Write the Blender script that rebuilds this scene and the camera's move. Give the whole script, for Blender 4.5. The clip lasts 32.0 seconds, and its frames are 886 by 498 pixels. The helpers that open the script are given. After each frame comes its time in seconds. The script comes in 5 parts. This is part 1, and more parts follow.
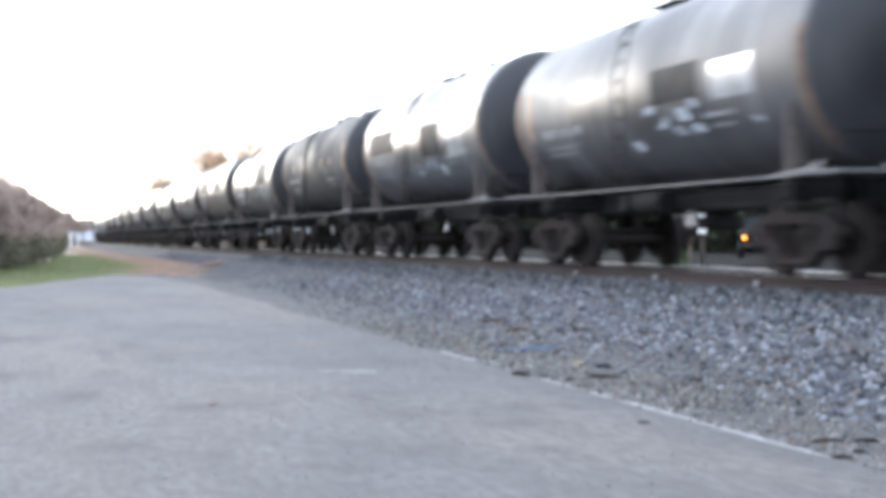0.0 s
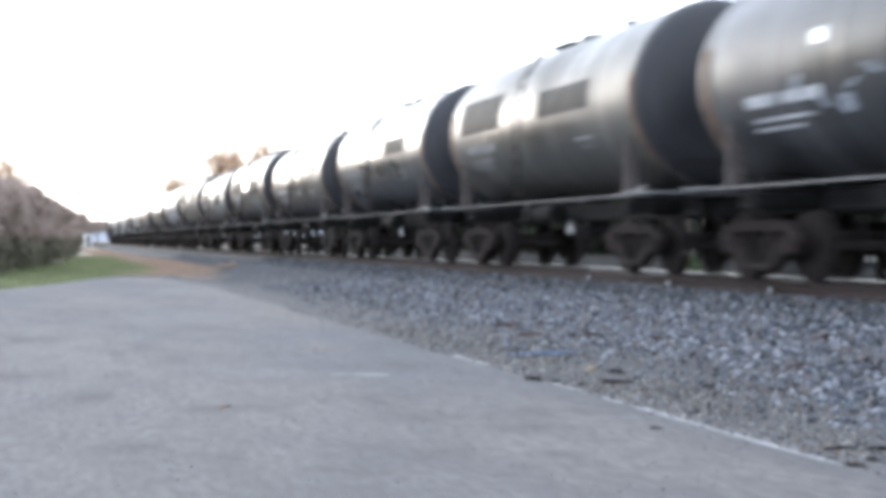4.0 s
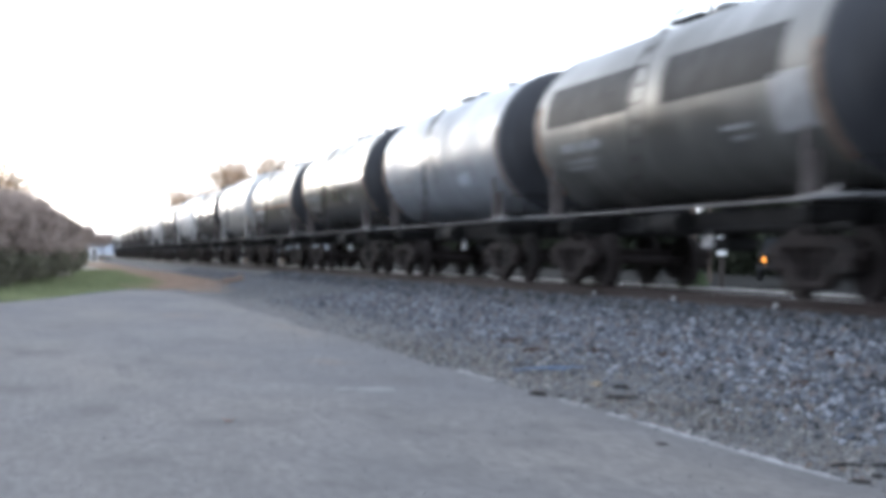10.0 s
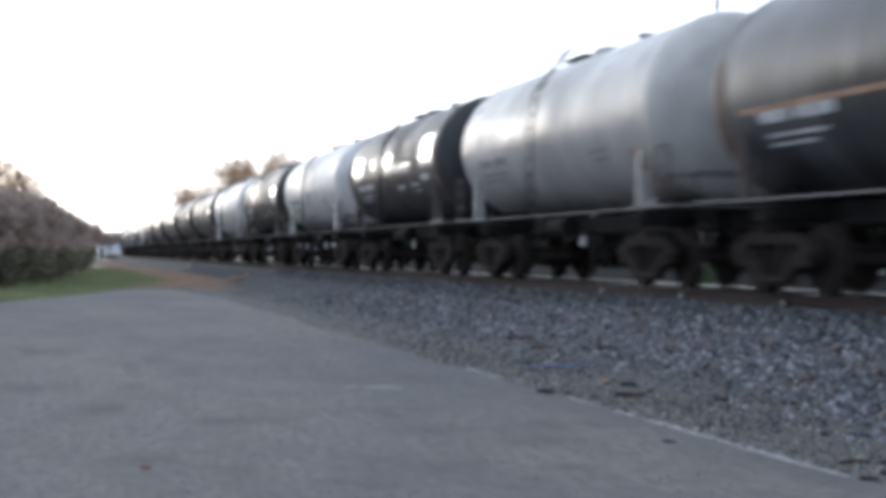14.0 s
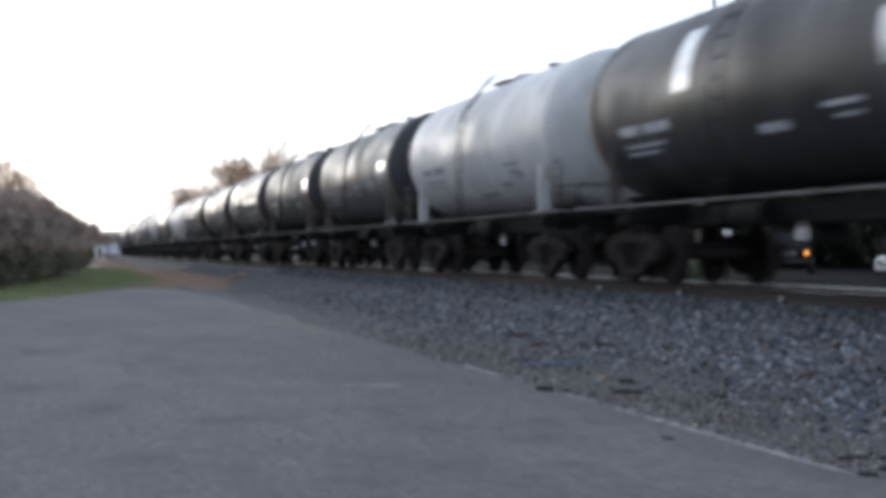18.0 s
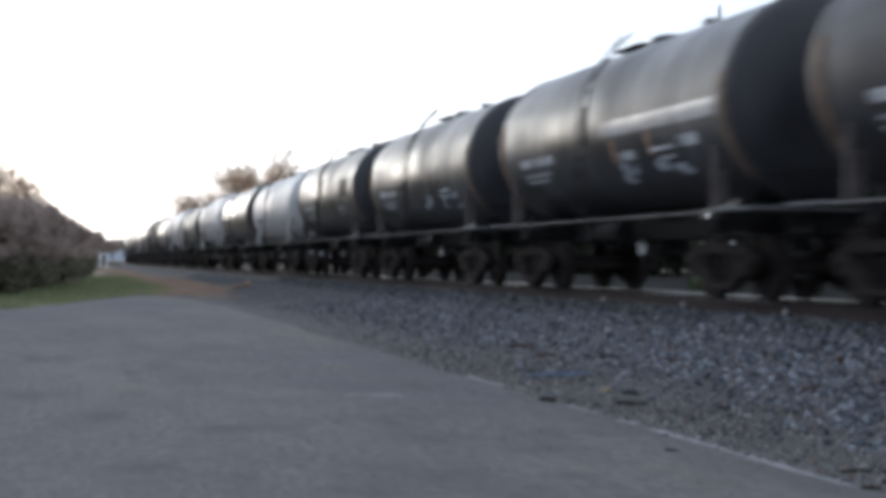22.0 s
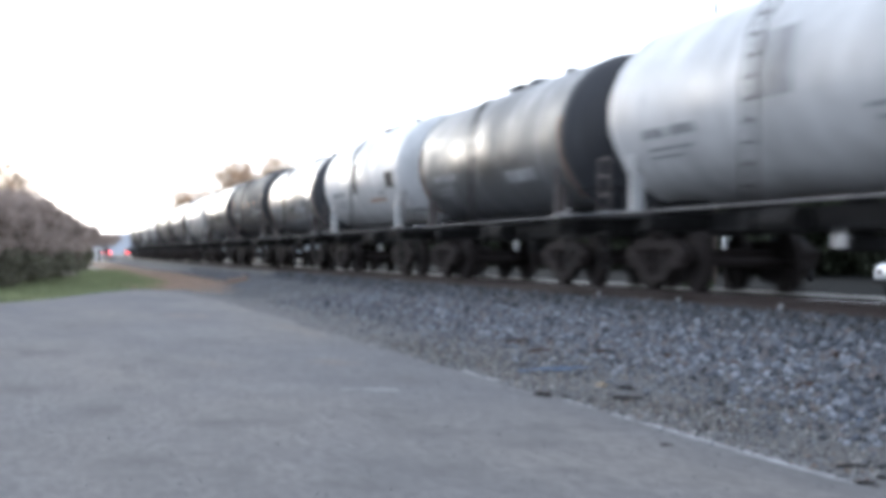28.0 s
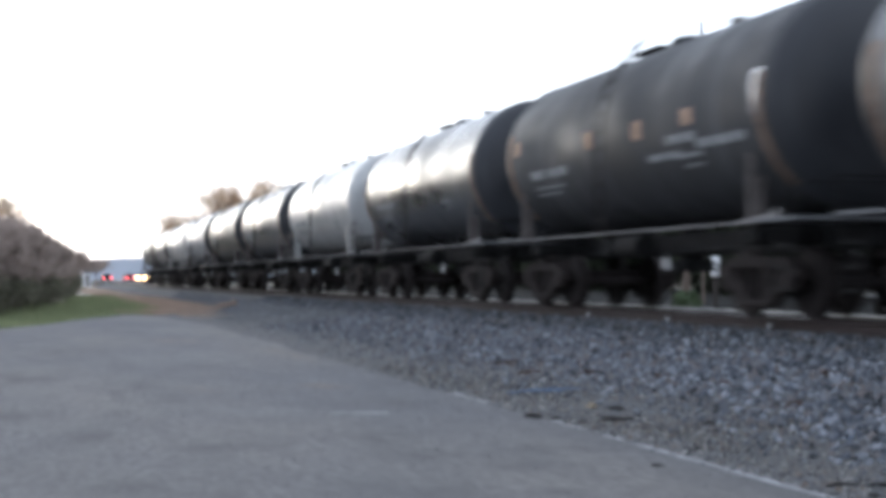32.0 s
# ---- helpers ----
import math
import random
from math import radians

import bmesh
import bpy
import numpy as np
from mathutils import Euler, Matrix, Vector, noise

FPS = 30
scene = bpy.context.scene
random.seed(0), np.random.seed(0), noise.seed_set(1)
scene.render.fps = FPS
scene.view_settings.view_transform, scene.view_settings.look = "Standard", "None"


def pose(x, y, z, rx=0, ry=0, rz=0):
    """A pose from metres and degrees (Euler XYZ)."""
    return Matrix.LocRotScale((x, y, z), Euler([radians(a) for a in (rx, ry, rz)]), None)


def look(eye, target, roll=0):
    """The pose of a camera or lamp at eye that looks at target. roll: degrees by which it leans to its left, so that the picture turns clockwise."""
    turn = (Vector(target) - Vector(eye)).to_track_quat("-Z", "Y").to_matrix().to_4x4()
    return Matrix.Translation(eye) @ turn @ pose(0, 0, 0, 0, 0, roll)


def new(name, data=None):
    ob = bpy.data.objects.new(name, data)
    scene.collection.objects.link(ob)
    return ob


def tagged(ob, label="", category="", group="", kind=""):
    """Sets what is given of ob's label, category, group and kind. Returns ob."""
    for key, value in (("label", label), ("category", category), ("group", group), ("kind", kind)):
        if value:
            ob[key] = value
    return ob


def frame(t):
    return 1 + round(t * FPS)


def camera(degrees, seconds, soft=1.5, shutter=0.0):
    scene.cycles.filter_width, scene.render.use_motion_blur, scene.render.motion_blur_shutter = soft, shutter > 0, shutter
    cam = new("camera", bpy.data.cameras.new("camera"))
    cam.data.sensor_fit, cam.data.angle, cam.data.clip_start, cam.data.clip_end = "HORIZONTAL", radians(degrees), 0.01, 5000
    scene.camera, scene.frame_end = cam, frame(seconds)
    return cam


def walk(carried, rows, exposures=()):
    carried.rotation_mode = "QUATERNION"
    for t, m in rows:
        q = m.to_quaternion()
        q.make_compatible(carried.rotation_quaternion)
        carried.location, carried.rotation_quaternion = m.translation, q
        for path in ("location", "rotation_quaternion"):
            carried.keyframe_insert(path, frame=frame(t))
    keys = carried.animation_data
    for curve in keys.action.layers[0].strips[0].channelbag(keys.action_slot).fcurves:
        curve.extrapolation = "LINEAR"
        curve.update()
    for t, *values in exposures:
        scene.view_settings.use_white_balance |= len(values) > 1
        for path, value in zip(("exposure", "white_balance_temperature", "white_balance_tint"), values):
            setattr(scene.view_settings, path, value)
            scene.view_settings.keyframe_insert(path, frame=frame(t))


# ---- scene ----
# Camera: hand held at one spot beside the track, a narrow (zoomed) lens.
EYE = (0.0, 0.0, 1.2)
PATH = (
    (0, -15.06, -0.48, 0.40), (0.5, -15.15, -0.47, 0.29), (1, -14.88, -0.48, 0.16), (1.5, -15.06, -0.15, 0.42),
    (2, -15.07, -0.13, 0.44), (2.5, -14.86, -0.21, 0.26), (3, -14.88, -0.20, -0.01), (3.5, -14.59, -0.36, -0.10),
    (5.5, -14.56, -0.16, 0.05), (6, -14.50, -0.22, 0.04), (6.5, -14.66, -0.11, 0.13), (7, -14.64, 0.03, 0.14),
    (7.5, -14.58, 0.13, -0.12), (8, -14.50, 0.11, -0.09), (8.5, -14.38, 0.27, -0.03), (9, -14.42, 0.04, -0.00),
    (9.5, -14.37, 0.25, -0.03), (10, -14.35, 0.22, -0.28), (10.5, -14.09, -0.12, -0.37), (11, -14.02, 0.08, -0.28),
    (11.5, -14.07, 0.16, -0.19), (12, -14.10, 0.17, -0.32), (12.5, -14.03, -0.04, -0.27), (13, -13.92, 0.25, -0.33),
    (13.5, -14.12, 0.10, -0.12), (15.5, -13.95, 0.36, -0.19), (16, -14.16, 0.30, 0.05), (16.5, -14.08, 0.48, -0.28),
    (17, -14.01, -0.11, -0.09), (17.5, -14.06, 0.29, -0.03), (18, -14.16, 0.06, 0.15), (18.5, -14.07, 0.72, -0.07),
    (19, -14.03, -0.03, -0.03), (19.5, -14.06, 0.53, -0.01), (20, -14.02, 0.50, 0.22), (20.5, -13.76, 0.67, -0.10),
    (21, -13.66, 0.32, 0.02), (21.5, -13.94, 0.41, 0.06), (22, -14.01, 0.44, -0.24), (22.5, -14.31, -0.18, -0.06),
    (23, -14.18, -0.00, -0.58), (23.5, -13.90, -0.36, -0.83), (24, -14.16, -0.27, -0.46), (24.5, -14.55, -0.15, -0.03),
    (25, -14.13, 0.13, 0.11), (25.5, -14.57, -0.02, -0.02), (27.5, -14.24, -0.14, -0.33), (28, -14.17, 0.24, -0.34),
    (28.5, -14.23, 0.26, -0.02), (29, -14.40, 0.44, 0.03), (29.5, -14.41, 0.55, 0.07), (30, -14.54, 0.72, 0.01),
    (30.5, -14.62, 0.49, 0.15), (31, -14.54, 0.94, 0.14), (31.5, -14.70, 0.83, 0.26), (32, -14.59, 1.08, 0.22),
)

cam = camera(32.4, 32.0, soft=5.6, shutter=1.0)
walk(cam, [(t, pose(*EYE, 90 + pitch, roll, yaw)) for t, yaw, pitch, roll in PATH],
     exposures=[(t, e + 1.34, 6080 if t < 4 else 6000 if t < 8 else 5930, 10.2 if t < 8 else 9.7) for t, e in ((0, 0.82), (3.5, 0.63), (7, 0.4), (9, 0.2), (11, 0.2), (12, 0.05), (13, -0.3), (16, -0.5), (17, -0.25), (18, -0.75), (19, -0.35), (20, -0.2), (21, -0.72), (22, -0.82), (23, 0.05), (24, -0.2), (25, -0.05), (28, 0.15), (29, -0.45), (30, -0.5), (31, -0.15), (32, -0.25))])

# ---- light: a bright veiled evening sky, the sun low beyond the far end of the track ----
world = bpy.data.worlds.new("sky")
scene.world = world
world.use_nodes = True
wn = world.node_tree
wn.nodes.clear()
sky = wn.nodes.new("ShaderNodeTexSky")
sky.sky_type = "NISHITA"
sky.sun_disc = False
sky.sun_elevation = radians(7)
sky.sun_rotation = radians(-12)
sky.dust_density = 3.0
sky.air_density = 1.0
sky.ozone_density = 3.0
bg = wn.nodes.new("ShaderNodeBackground")
bg.inputs["Strength"].default_value = 0.15
wout = wn.nodes.new("ShaderNodeOutputWorld")
veil = wn.nodes.new("ShaderNodeHueSaturation")      # thin high cloud greys the sky
veil.inputs["Saturation"].default_value = 0.6
cloud = wn.nodes.new("ShaderNodeMix")                  # an even sheet of high cloud over the whole sky
cloud.data_type = "RGBA"
cloud.inputs["Factor"].default_value = 0.6
cloud.inputs[7].default_value = (6.05, 6.4, 7.05, 1)
wn.links.new(sky.outputs[0], veil.inputs["Color"])
wn.links.new(veil.outputs[0], cloud.inputs[6])
wn.links.new(cloud.outputs[2], bg.inputs["Color"])
wn.links.new(bg.outputs[0], wout.inputs["Surface"])
sun = new("sun", bpy.data.lights.new("sun", "SUN"))
sun.data.energy = 0.13
sun.data.angle = radians(14)
sun.data.color = (1.0, 0.9, 0.76)
sun.matrix_world = look((0, 0, 60), (8.0, -50.0, 54.5))

RAIL = 0.66          # top of rail above the paved lot
TRACK = 10.3         # distance of the track's centre line from the camera
SKEW = -0.0062       # the track draws slightly towards the lot as it runs off,
BEND = 1.5e-4        # then bends to the right past BEND_AT
BEND_AT = 130.0


def track_x(y):
    return TRACK + SKEW * y + BEND * max(0.0, y - BEND_AT) ** 2


# ---- materials ----
def mat(name, color, rough=0.6, metal=0.0, noise_scale=6.0, amount=0.25, bump=0.0, bump_scale=60.0, dirt=None, dirt_scale=1.3, dirt_amount=0.5, spec=0.5, vary=0.0, coat=0.0, edge=0.25):
    """Base colour with fine grain, a coarse second layer (dirt) and bump."""
    m = bpy.data.materials.new(name)
    m.use_nodes = True
    nt = m.node_tree
    b = nt.nodes["Principled BSDF"]
    b.inputs["Roughness"].default_value = rough
    b.inputs["Metallic"].default_value = metal
    b.inputs["Specular IOR Level"].default_value = spec
    b.inputs["Coat Weight"].default_value = coat
    tc = nt.nodes.new("ShaderNodeTexCoord")
    nz = nt.nodes.new("ShaderNodeTexNoise")
    nz.inputs["Scale"].default_value = noise_scale
    nz.inputs["Detail"].default_value = 6
    nt.links.new(tc.outputs["Object"], nz.inputs["Vector"])
    ramp = nt.nodes.new("ShaderNodeMapRange")
    ramp.inputs["From Min"].default_value = 0.3
    ramp.inputs["From Max"].default_value = 0.7
    ramp.inputs["To Min"].default_value = 1 - amount
    ramp.inputs["To Max"].default_value = 1 + amount
    nt.links.new(nz.outputs["Fac"], ramp.inputs["Value"])
    mul = nt.nodes.new("ShaderNodeVectorMath")
    mul.operation = "SCALE"
    mul.inputs[0].default_value = color
    nt.links.new(ramp.outputs[0], mul.inputs["Scale"])
    col = mul.outputs[0]
    if vary:
        oi = nt.nodes.new("ShaderNodeObjectInfo")
        vr = nt.nodes.new("ShaderNodeMapRange")
        vr.inputs["To Min"].default_value = 1 - vary
        vr.inputs["To Max"].default_value = 1 + vary
        nt.links.new(oi.outputs["Random"], vr.inputs["Value"])
        m2 = nt.nodes.new("ShaderNodeVectorMath")
        m2.operation = "SCALE"
        nt.links.new(col, m2.inputs[0])
        nt.links.new(vr.outputs[0], m2.inputs["Scale"])
        col = m2.outputs[0]
    if dirt:
        n2 = nt.nodes.new("ShaderNodeTexNoise")
        n2.inputs["Scale"].default_value = dirt_scale
        n2.inputs["Detail"].default_value = 4
        nt.links.new(tc.outputs["Object"], n2.inputs["Vector"])
        r2 = nt.nodes.new("ShaderNodeMapRange")
        r2.inputs["From Min"].default_value = 0.45
        r2.inputs["From Max"].default_value = 0.45 + edge
        r2.inputs["To Max"].default_value = dirt_amount
        nt.links.new(n2.outputs["Fac"], r2.inputs["Value"])
        mx = nt.nodes.new("ShaderNodeMix")
        mx.data_type = "RGBA"
        nt.links.new(r2.outputs[0], mx.inputs["Factor"])
        nt.links.new(col, mx.inputs[6])
        mx.inputs[7].default_value = (*dirt, 1)
        col = mx.outputs[2]
    nt.links.new(col, b.inputs["Base Color"])
    if bump:
        n3 = nt.nodes.new("ShaderNodeTexNoise")
        n3.inputs["Scale"].default_value = bump_scale
        n3.inputs["Detail"].default_value = 5
        nt.links.new(tc.outputs["Object"], n3.inputs["Vector"])
        bp = nt.nodes.new("ShaderNodeBump")
        bp.inputs["Strength"].default_value = bump
        bp.inputs["Distance"].default_value = 0.02
        nt.links.new(n3.outputs["Fac"], bp.inputs["Height"])
        nt.links.new(bp.outputs[0], b.inputs["Normal"])
    return m


ASPHALT = mat("worn_asphalt", (0.1155, 0.1115, 0.1105), 0.85, noise_scale=16, amount=0.25, bump=0.35, bump_scale=90, dirt=(0.082, 0.08, 0.081), dirt_scale=2.4, dirt_amount=0.38, spec=0.3, edge=0.12)
nt = ASPHALT.node_tree                  # broad paler and darker areas over the lot
b = nt.nodes["Principled BSDF"]
tc = nt.nodes.new("ShaderNodeTexCoord")
nz = nt.nodes.new("ShaderNodeTexNoise")
nz.inputs["Scale"].default_value = 0.33
nz.inputs["Detail"].default_value = 3
nt.links.new(tc.outputs["Object"], nz.inputs["Vector"])
cr = nt.nodes.new("ShaderNodeValToRGB")
cr.color_ramp.elements[0].position, cr.color_ramp.elements[0].color = 0.36, (0.82, 0.84, 0.88, 1)
cr.color_ramp.elements[1].position, cr.color_ramp.elements[1].color = 0.64, (1.12, 1.09, 1.04, 1)
nt.links.new(nz.outputs["Fac"], cr.inputs["Fac"])
mx = nt.nodes.new("ShaderNodeMix")
mx.data_type, mx.blend_type = "RGBA", "MULTIPLY"
mx.inputs["Factor"].default_value = 1.0
nt.links.new(b.inputs["Base Color"].links[0].from_socket, mx.inputs[6])
nt.links.new(cr.outputs["Color"], mx.inputs[7])
nt.links.new(mx.outputs[2], b.inputs["Base Color"])


def soft_stain(x, y, rx, ry, turn, tint, amount):
    """A stain with a faded, ragged rim, worked into the asphalt's colour."""
    mp = nt.nodes.new("ShaderNodeMapping")
    mp.vector_type = "TEXTURE"
    mp.inputs["Location"].default_value = (x, y, 0)
    mp.inputs["Rotation"].default_value = (0, 0, radians(turn))
    mp.inputs["Scale"].default_value = (rx, ry, 1)
    nt.links.new(tc.outputs["Object"], mp.inputs["Vector"])
    gr = nt.nodes.new("ShaderNodeTexGradient")
    gr.gradient_type = "SPHERICAL"
    nt.links.new(mp.outputs[0], gr.inputs["Vector"])
    ml = nt.nodes.new("ShaderNodeMath")
    ml.operation = "MULTIPLY"
    nt.links.new(gr.outputs["Fac"], ml.inputs[0])
    nt.links.new(rag.outputs[0], ml.inputs[1])
    ma = nt.nodes.new("ShaderNodeMath")
    ma.operation = "MULTIPLY"
    ma.use_clamp = True
    ma.inputs[1].default_value = amount
    nt.links.new(ml.outputs[0], ma.inputs[0])
    ov = nt.nodes.new("ShaderNodeMix")
    ov.data_type = "RGBA"
    nt.links.new(ma.outputs[0], ov.inputs["Factor"])
    nt.links.new(b.inputs["Base Color"].links[0].from_socket, ov.inputs[6])
    ov.inputs[7].default_value = (*tint, 1)
    nt.links.new(ov.outputs[2], b.inputs["Base Color"])


rz = nt.nodes.new("ShaderNodeTexNoise")
rz.inputs["Scale"].default_value = 3.5
rz.inputs["Detail"].default_value = 6
nt.links.new(tc.outputs["Object"], rz.inputs["Vector"])
rag = nt.nodes.new("ShaderNodeMapRange")
rag.inputs["From Min"].default_value = 0.36
rag.inputs["From Max"].default_value = 0.62
nt.links.new(rz.outputs["Fac"], rag.inputs["Value"])
OILY_TINT, CLAY_TINT, PALE_TINT = (0.066, 0.064, 0.064), (0.15, 0.115, 0.09), (0.17, 0.17, 0.172)
for x, y, rx, ry, turn in (
        (1.08, 17.2, 0.3, 1.0, 0), (1.15, 15.6, 0.34, 1.0, 8), (0.72, 16.4, 0.14, 2.0, 0), (0.4, 12.1, 0.16, 0.5, 0), (2.45, 11.4, 0.35, 0.6, 20), (2.4, 10.0, 0.3, 0.5, 20), (1.77, 8.7, 0.3, 0.25, 0), (-0.14, 19.3, 0.5, 1.2, 0), (2.6, 10.2, 0.25, 0.7, 25),
        (2.75, 8.1, 0.22, 0.25, 0), (1.5, 7.8, 0.3, 0.35, 0), (0.9, 8.5, 0.35, 0.4, 0), (0.5, 9.0, 0.5, 0.5, 0), (0.6, 13.9, 0.3, 0.6, 0), (0.3, 11.9, 0.45, 0.7, 0),
        (-0.3, 19.0, 0.6, 1.6, 0), (2.1, 8.3, 0.3, 0.4, 0), (-0.3, 14.0, 0.5, 0.9, 0), (2.4, 11.0, 0.2, 0.6, 15), (3.5, 10.1, 0.5, 0.5, 30), (1.9, 21.0, 0.6, 1.5, 0), (0.4, 26.0, 1.0, 2.5, 0),
        (2.9, 9.3, 0.5, 0.3, 10), (1.2, 10.9, 0.6, 0.4, 0), (-1.2, 10.5, 0.6, 0.7, 0), (1.7, 13.0, 0.5, 0.6, 0), (3.3, 14.4, 0.3, 0.8, 0)):
    soft_stain(x, y, rx, ry, turn, OILY_TINT, 0.95)
for x, y, rx, ry, turn in ((1.6, 16.7, 0.35, 0.8, 0), (3.0, 16.8, 0.35, 0.8, 0), (2.4, 30.0, 0.6, 2.0, 0), (3.7, 24.0, 0.3, 3.0, 0)):
    soft_stain(x, y, rx, ry, turn, CLAY_TINT, 0.7)
for x, y, rx, ry, turn in ((2.0, 24.0, 1.4, 4.0, 0), (1.8, 13.6, 0.8, 1.2, 0), (2.9, 36.0, 0.9, 5.0, 0), (3.0, 18.5, 0.7, 2.0, 0)):
    soft_stain(x, y, rx, ry, turn, PALE_TINT, 0.35)
drawn = nt.nodes.new("ShaderNodeMapping")            # wear is drawn out along the lot
drawn.inputs["Scale"].default_value = (1.0, 0.28, 1.0)
nt.links.new(tc.outputs["Object"], drawn.inputs["Vector"])
for node in nt.nodes:
    if node.type == "TEX_NOISE" and node.inputs["Scale"].default_value < 20:
        nt.links.new(drawn.outputs[0], node.inputs["Vector"])
# the shade behind the train is put into this near-black road colour
ROADSHADE = mat("shade_dark_road", (0.012, 0.0125, 0.012), 1.0, noise_scale=9, amount=0.2, spec=0.04)
DARK_BALLAST = mat("oily_ballast", (0.02, 0.015, 0.013), 0.9, noise_scale=12, amount=0.45, bump=1.0, bump_scale=25)
GRAVEL = mat("ballast_bed", (0.06, 0.06, 0.061), 0.9, noise_scale=34, amount=0.55, bump=1.0, bump_scale=30, dirt=(0.08, 0.07, 0.062), dirt_scale=0.9, dirt_amount=0.6)
STONE = mat("ballast_stone", (0.09, 0.095, 0.105), 0.85, noise_scale=5, amount=0.35, vary=0.45)
EARTH = mat("earth", (0.2, 0.16, 0.12), 0.95, noise_scale=0.6, amount=0.3, dirt=(0.13, 0.13, 0.075), dirt_scale=0.2, dirt_amount=0.7)
GRASS = mat("grass_blades", (0.218, 0.248, 0.13), 0.8, noise_scale=0.5, amount=0.3)
DRYGRASS = mat("dry_grass", (0.38, 0.285, 0.225), 0.9, noise_scale=0.8, amount=0.3)
RUST = mat("rusty_steel", (0.018, 0.014, 0.013), 0.85, 0.0, noise_scale=14, amount=0.4, spec=0.2)
RAILTOP = mat("polished_rail", (0.6, 0.6, 0.62), 0.25, 1.0, noise_scale=4, amount=0.1)
GAUGEFACE = mat("worn_gauge_face", (0.62, 0.61, 0.58), 0.45, 0.6, noise_scale=3, amount=0.2)
TIE = mat("creosoted_timber", (0.035, 0.028, 0.024), 0.9, noise_scale=8, amount=0.4)
LINE = mat("road_paint", (0.23, 0.23, 0.235), 0.8, noise_scale=7, amount=0.3)
BLACKFRAME = mat("black_underframe", (0.0115, 0.011, 0.011), 0.85, noise_scale=5, amount=0.4, spec=0.15)
TRUCKBROWN = mat("dusty_cast_steel", (0.0205, 0.016, 0.015), 0.9, noise_scale=7, amount=0.4, spec=0.15)
SILLGREY = mat("galvanised_sill", (0.165, 0.155, 0.15), 0.8, 0.0, noise_scale=6, amount=0.3)
GRATING = mat("galvanised_grating", (0.12, 0.12, 0.122), 0.85, 0.0, noise_scale=8, amount=0.25, spec=0.2)
DIMMARK = mat("faded_stencil", (0.24, 0.245, 0.25), 0.65, noise_scale=5, amount=0.4, spec=0.15)
MARK = mat("stencil_white", (0.46, 0.47, 0.485), 0.6, noise_scale=5, amount=0.4, spec=0.15)
# bright panels, and also the sky reflections drawn as stripes on some tanks
WHITEPATCH = mat("bright_panel_and_glint", (0.6, 0.61, 0.63), 0.22, 0.5, noise_scale=3, amount=0.25, spec=0.5)
DARKPATCH = mat("tar_patch", (0.03, 0.03, 0.031), 0.6, noise_scale=3, amount=0.3, spec=0.12)
RUSTPATCH = mat("rust_streak", (0.36, 0.225, 0.15), 0.75, noise_scale=6, amount=0.4)
SCRAWL = mat("faded_spray_paint", (0.36, 0.39, 0.43), 0.6, noise_scale=2.5, amount=0.5, spec=0.12)
SMUDGE = mat("grey_smudge", (0.26, 0.26, 0.265), 0.55, noise_scale=3, amount=0.3)
BARK = mat("bark", (0.12, 0.09, 0.07), 0.9, noise_scale=12, amount=0.3)
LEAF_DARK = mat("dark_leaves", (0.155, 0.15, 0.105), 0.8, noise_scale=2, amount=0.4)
LEAF_BROWN = mat("brown_leaves", (0.13, 0.105, 0.09), 0.9, noise_scale=2, amount=0.4)
BUSHLEAF = mat("bush_leaves", (0.07, 0.1, 0.045), 0.85, noise_scale=2, amount=0.4)
EVERGREEN = mat("evergreen_leaves", (0.03, 0.034, 0.022), 0.9, noise_scale=2, amount=0.4, spec=0.1)
RAILSIDE = mat("rail_side_rust", (0.029, 0.0195, 0.018), 0.8, noise_scale=14, amount=0.3, spec=0.3)
LEAF_RUSSET = mat("russet_leaves", (0.38, 0.31, 0.268), 0.85, noise_scale=2, amount=0.4)
TWIG = mat("bare_twigs", (0.52, 0.36, 0.23), 0.9, noise_scale=4, amount=0.3)
for m in (LEAF_DARK, LEAF_RUSSET, TWIG, GRASS, DRYGRASS):
    nt = m.node_tree
    b = nt.nodes["Principled BSDF"]
    tr = nt.nodes.new("ShaderNodeBsdfTranslucent")
    nt.links.new(b.inputs["Base Color"].links[0].from_socket, tr.inputs["Color"])
    mixer = nt.nodes.new("ShaderNodeMixShader")
    mixer.inputs[0].default_value = 0.5
    nt.links.new(b.outputs[0], mixer.inputs[1])
    nt.links.new(tr.outputs[0], mixer.inputs[2])
    nt.links.new(mixer.outputs[0], nt.nodes["Material Output"].inputs["Surface"])
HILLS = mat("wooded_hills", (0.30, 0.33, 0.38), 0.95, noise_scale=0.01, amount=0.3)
hb = HILLS.node_tree.nodes["Principled BSDF"]          # far haze is put in as a faint glow of the hills' own
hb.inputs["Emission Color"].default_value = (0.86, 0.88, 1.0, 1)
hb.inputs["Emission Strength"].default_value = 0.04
WHITEPAINT = mat("white_paint", (0.75, 0.75, 0.75), 0.5, noise_scale=4, amount=0.1)
CARWHITE = mat("car_paint_white", (0.75, 0.76, 0.78), 0.25, noise_scale=3, amount=0.05, coat=0.5)
CARDARK = mat("car_paint_dark", (0.012, 0.012, 0.013), 0.7, noise_scale=3, amount=0.1, spec=0.05)
GLASSDARK = mat("car_glass", (0.02, 0.025, 0.03), 0.35, noise_scale=3, amount=0.05, spec=0.15)
TYRE = mat("tyre_rubber", (0.02, 0.02, 0.02), 0.8, noise_scale=9, amount=0.2)


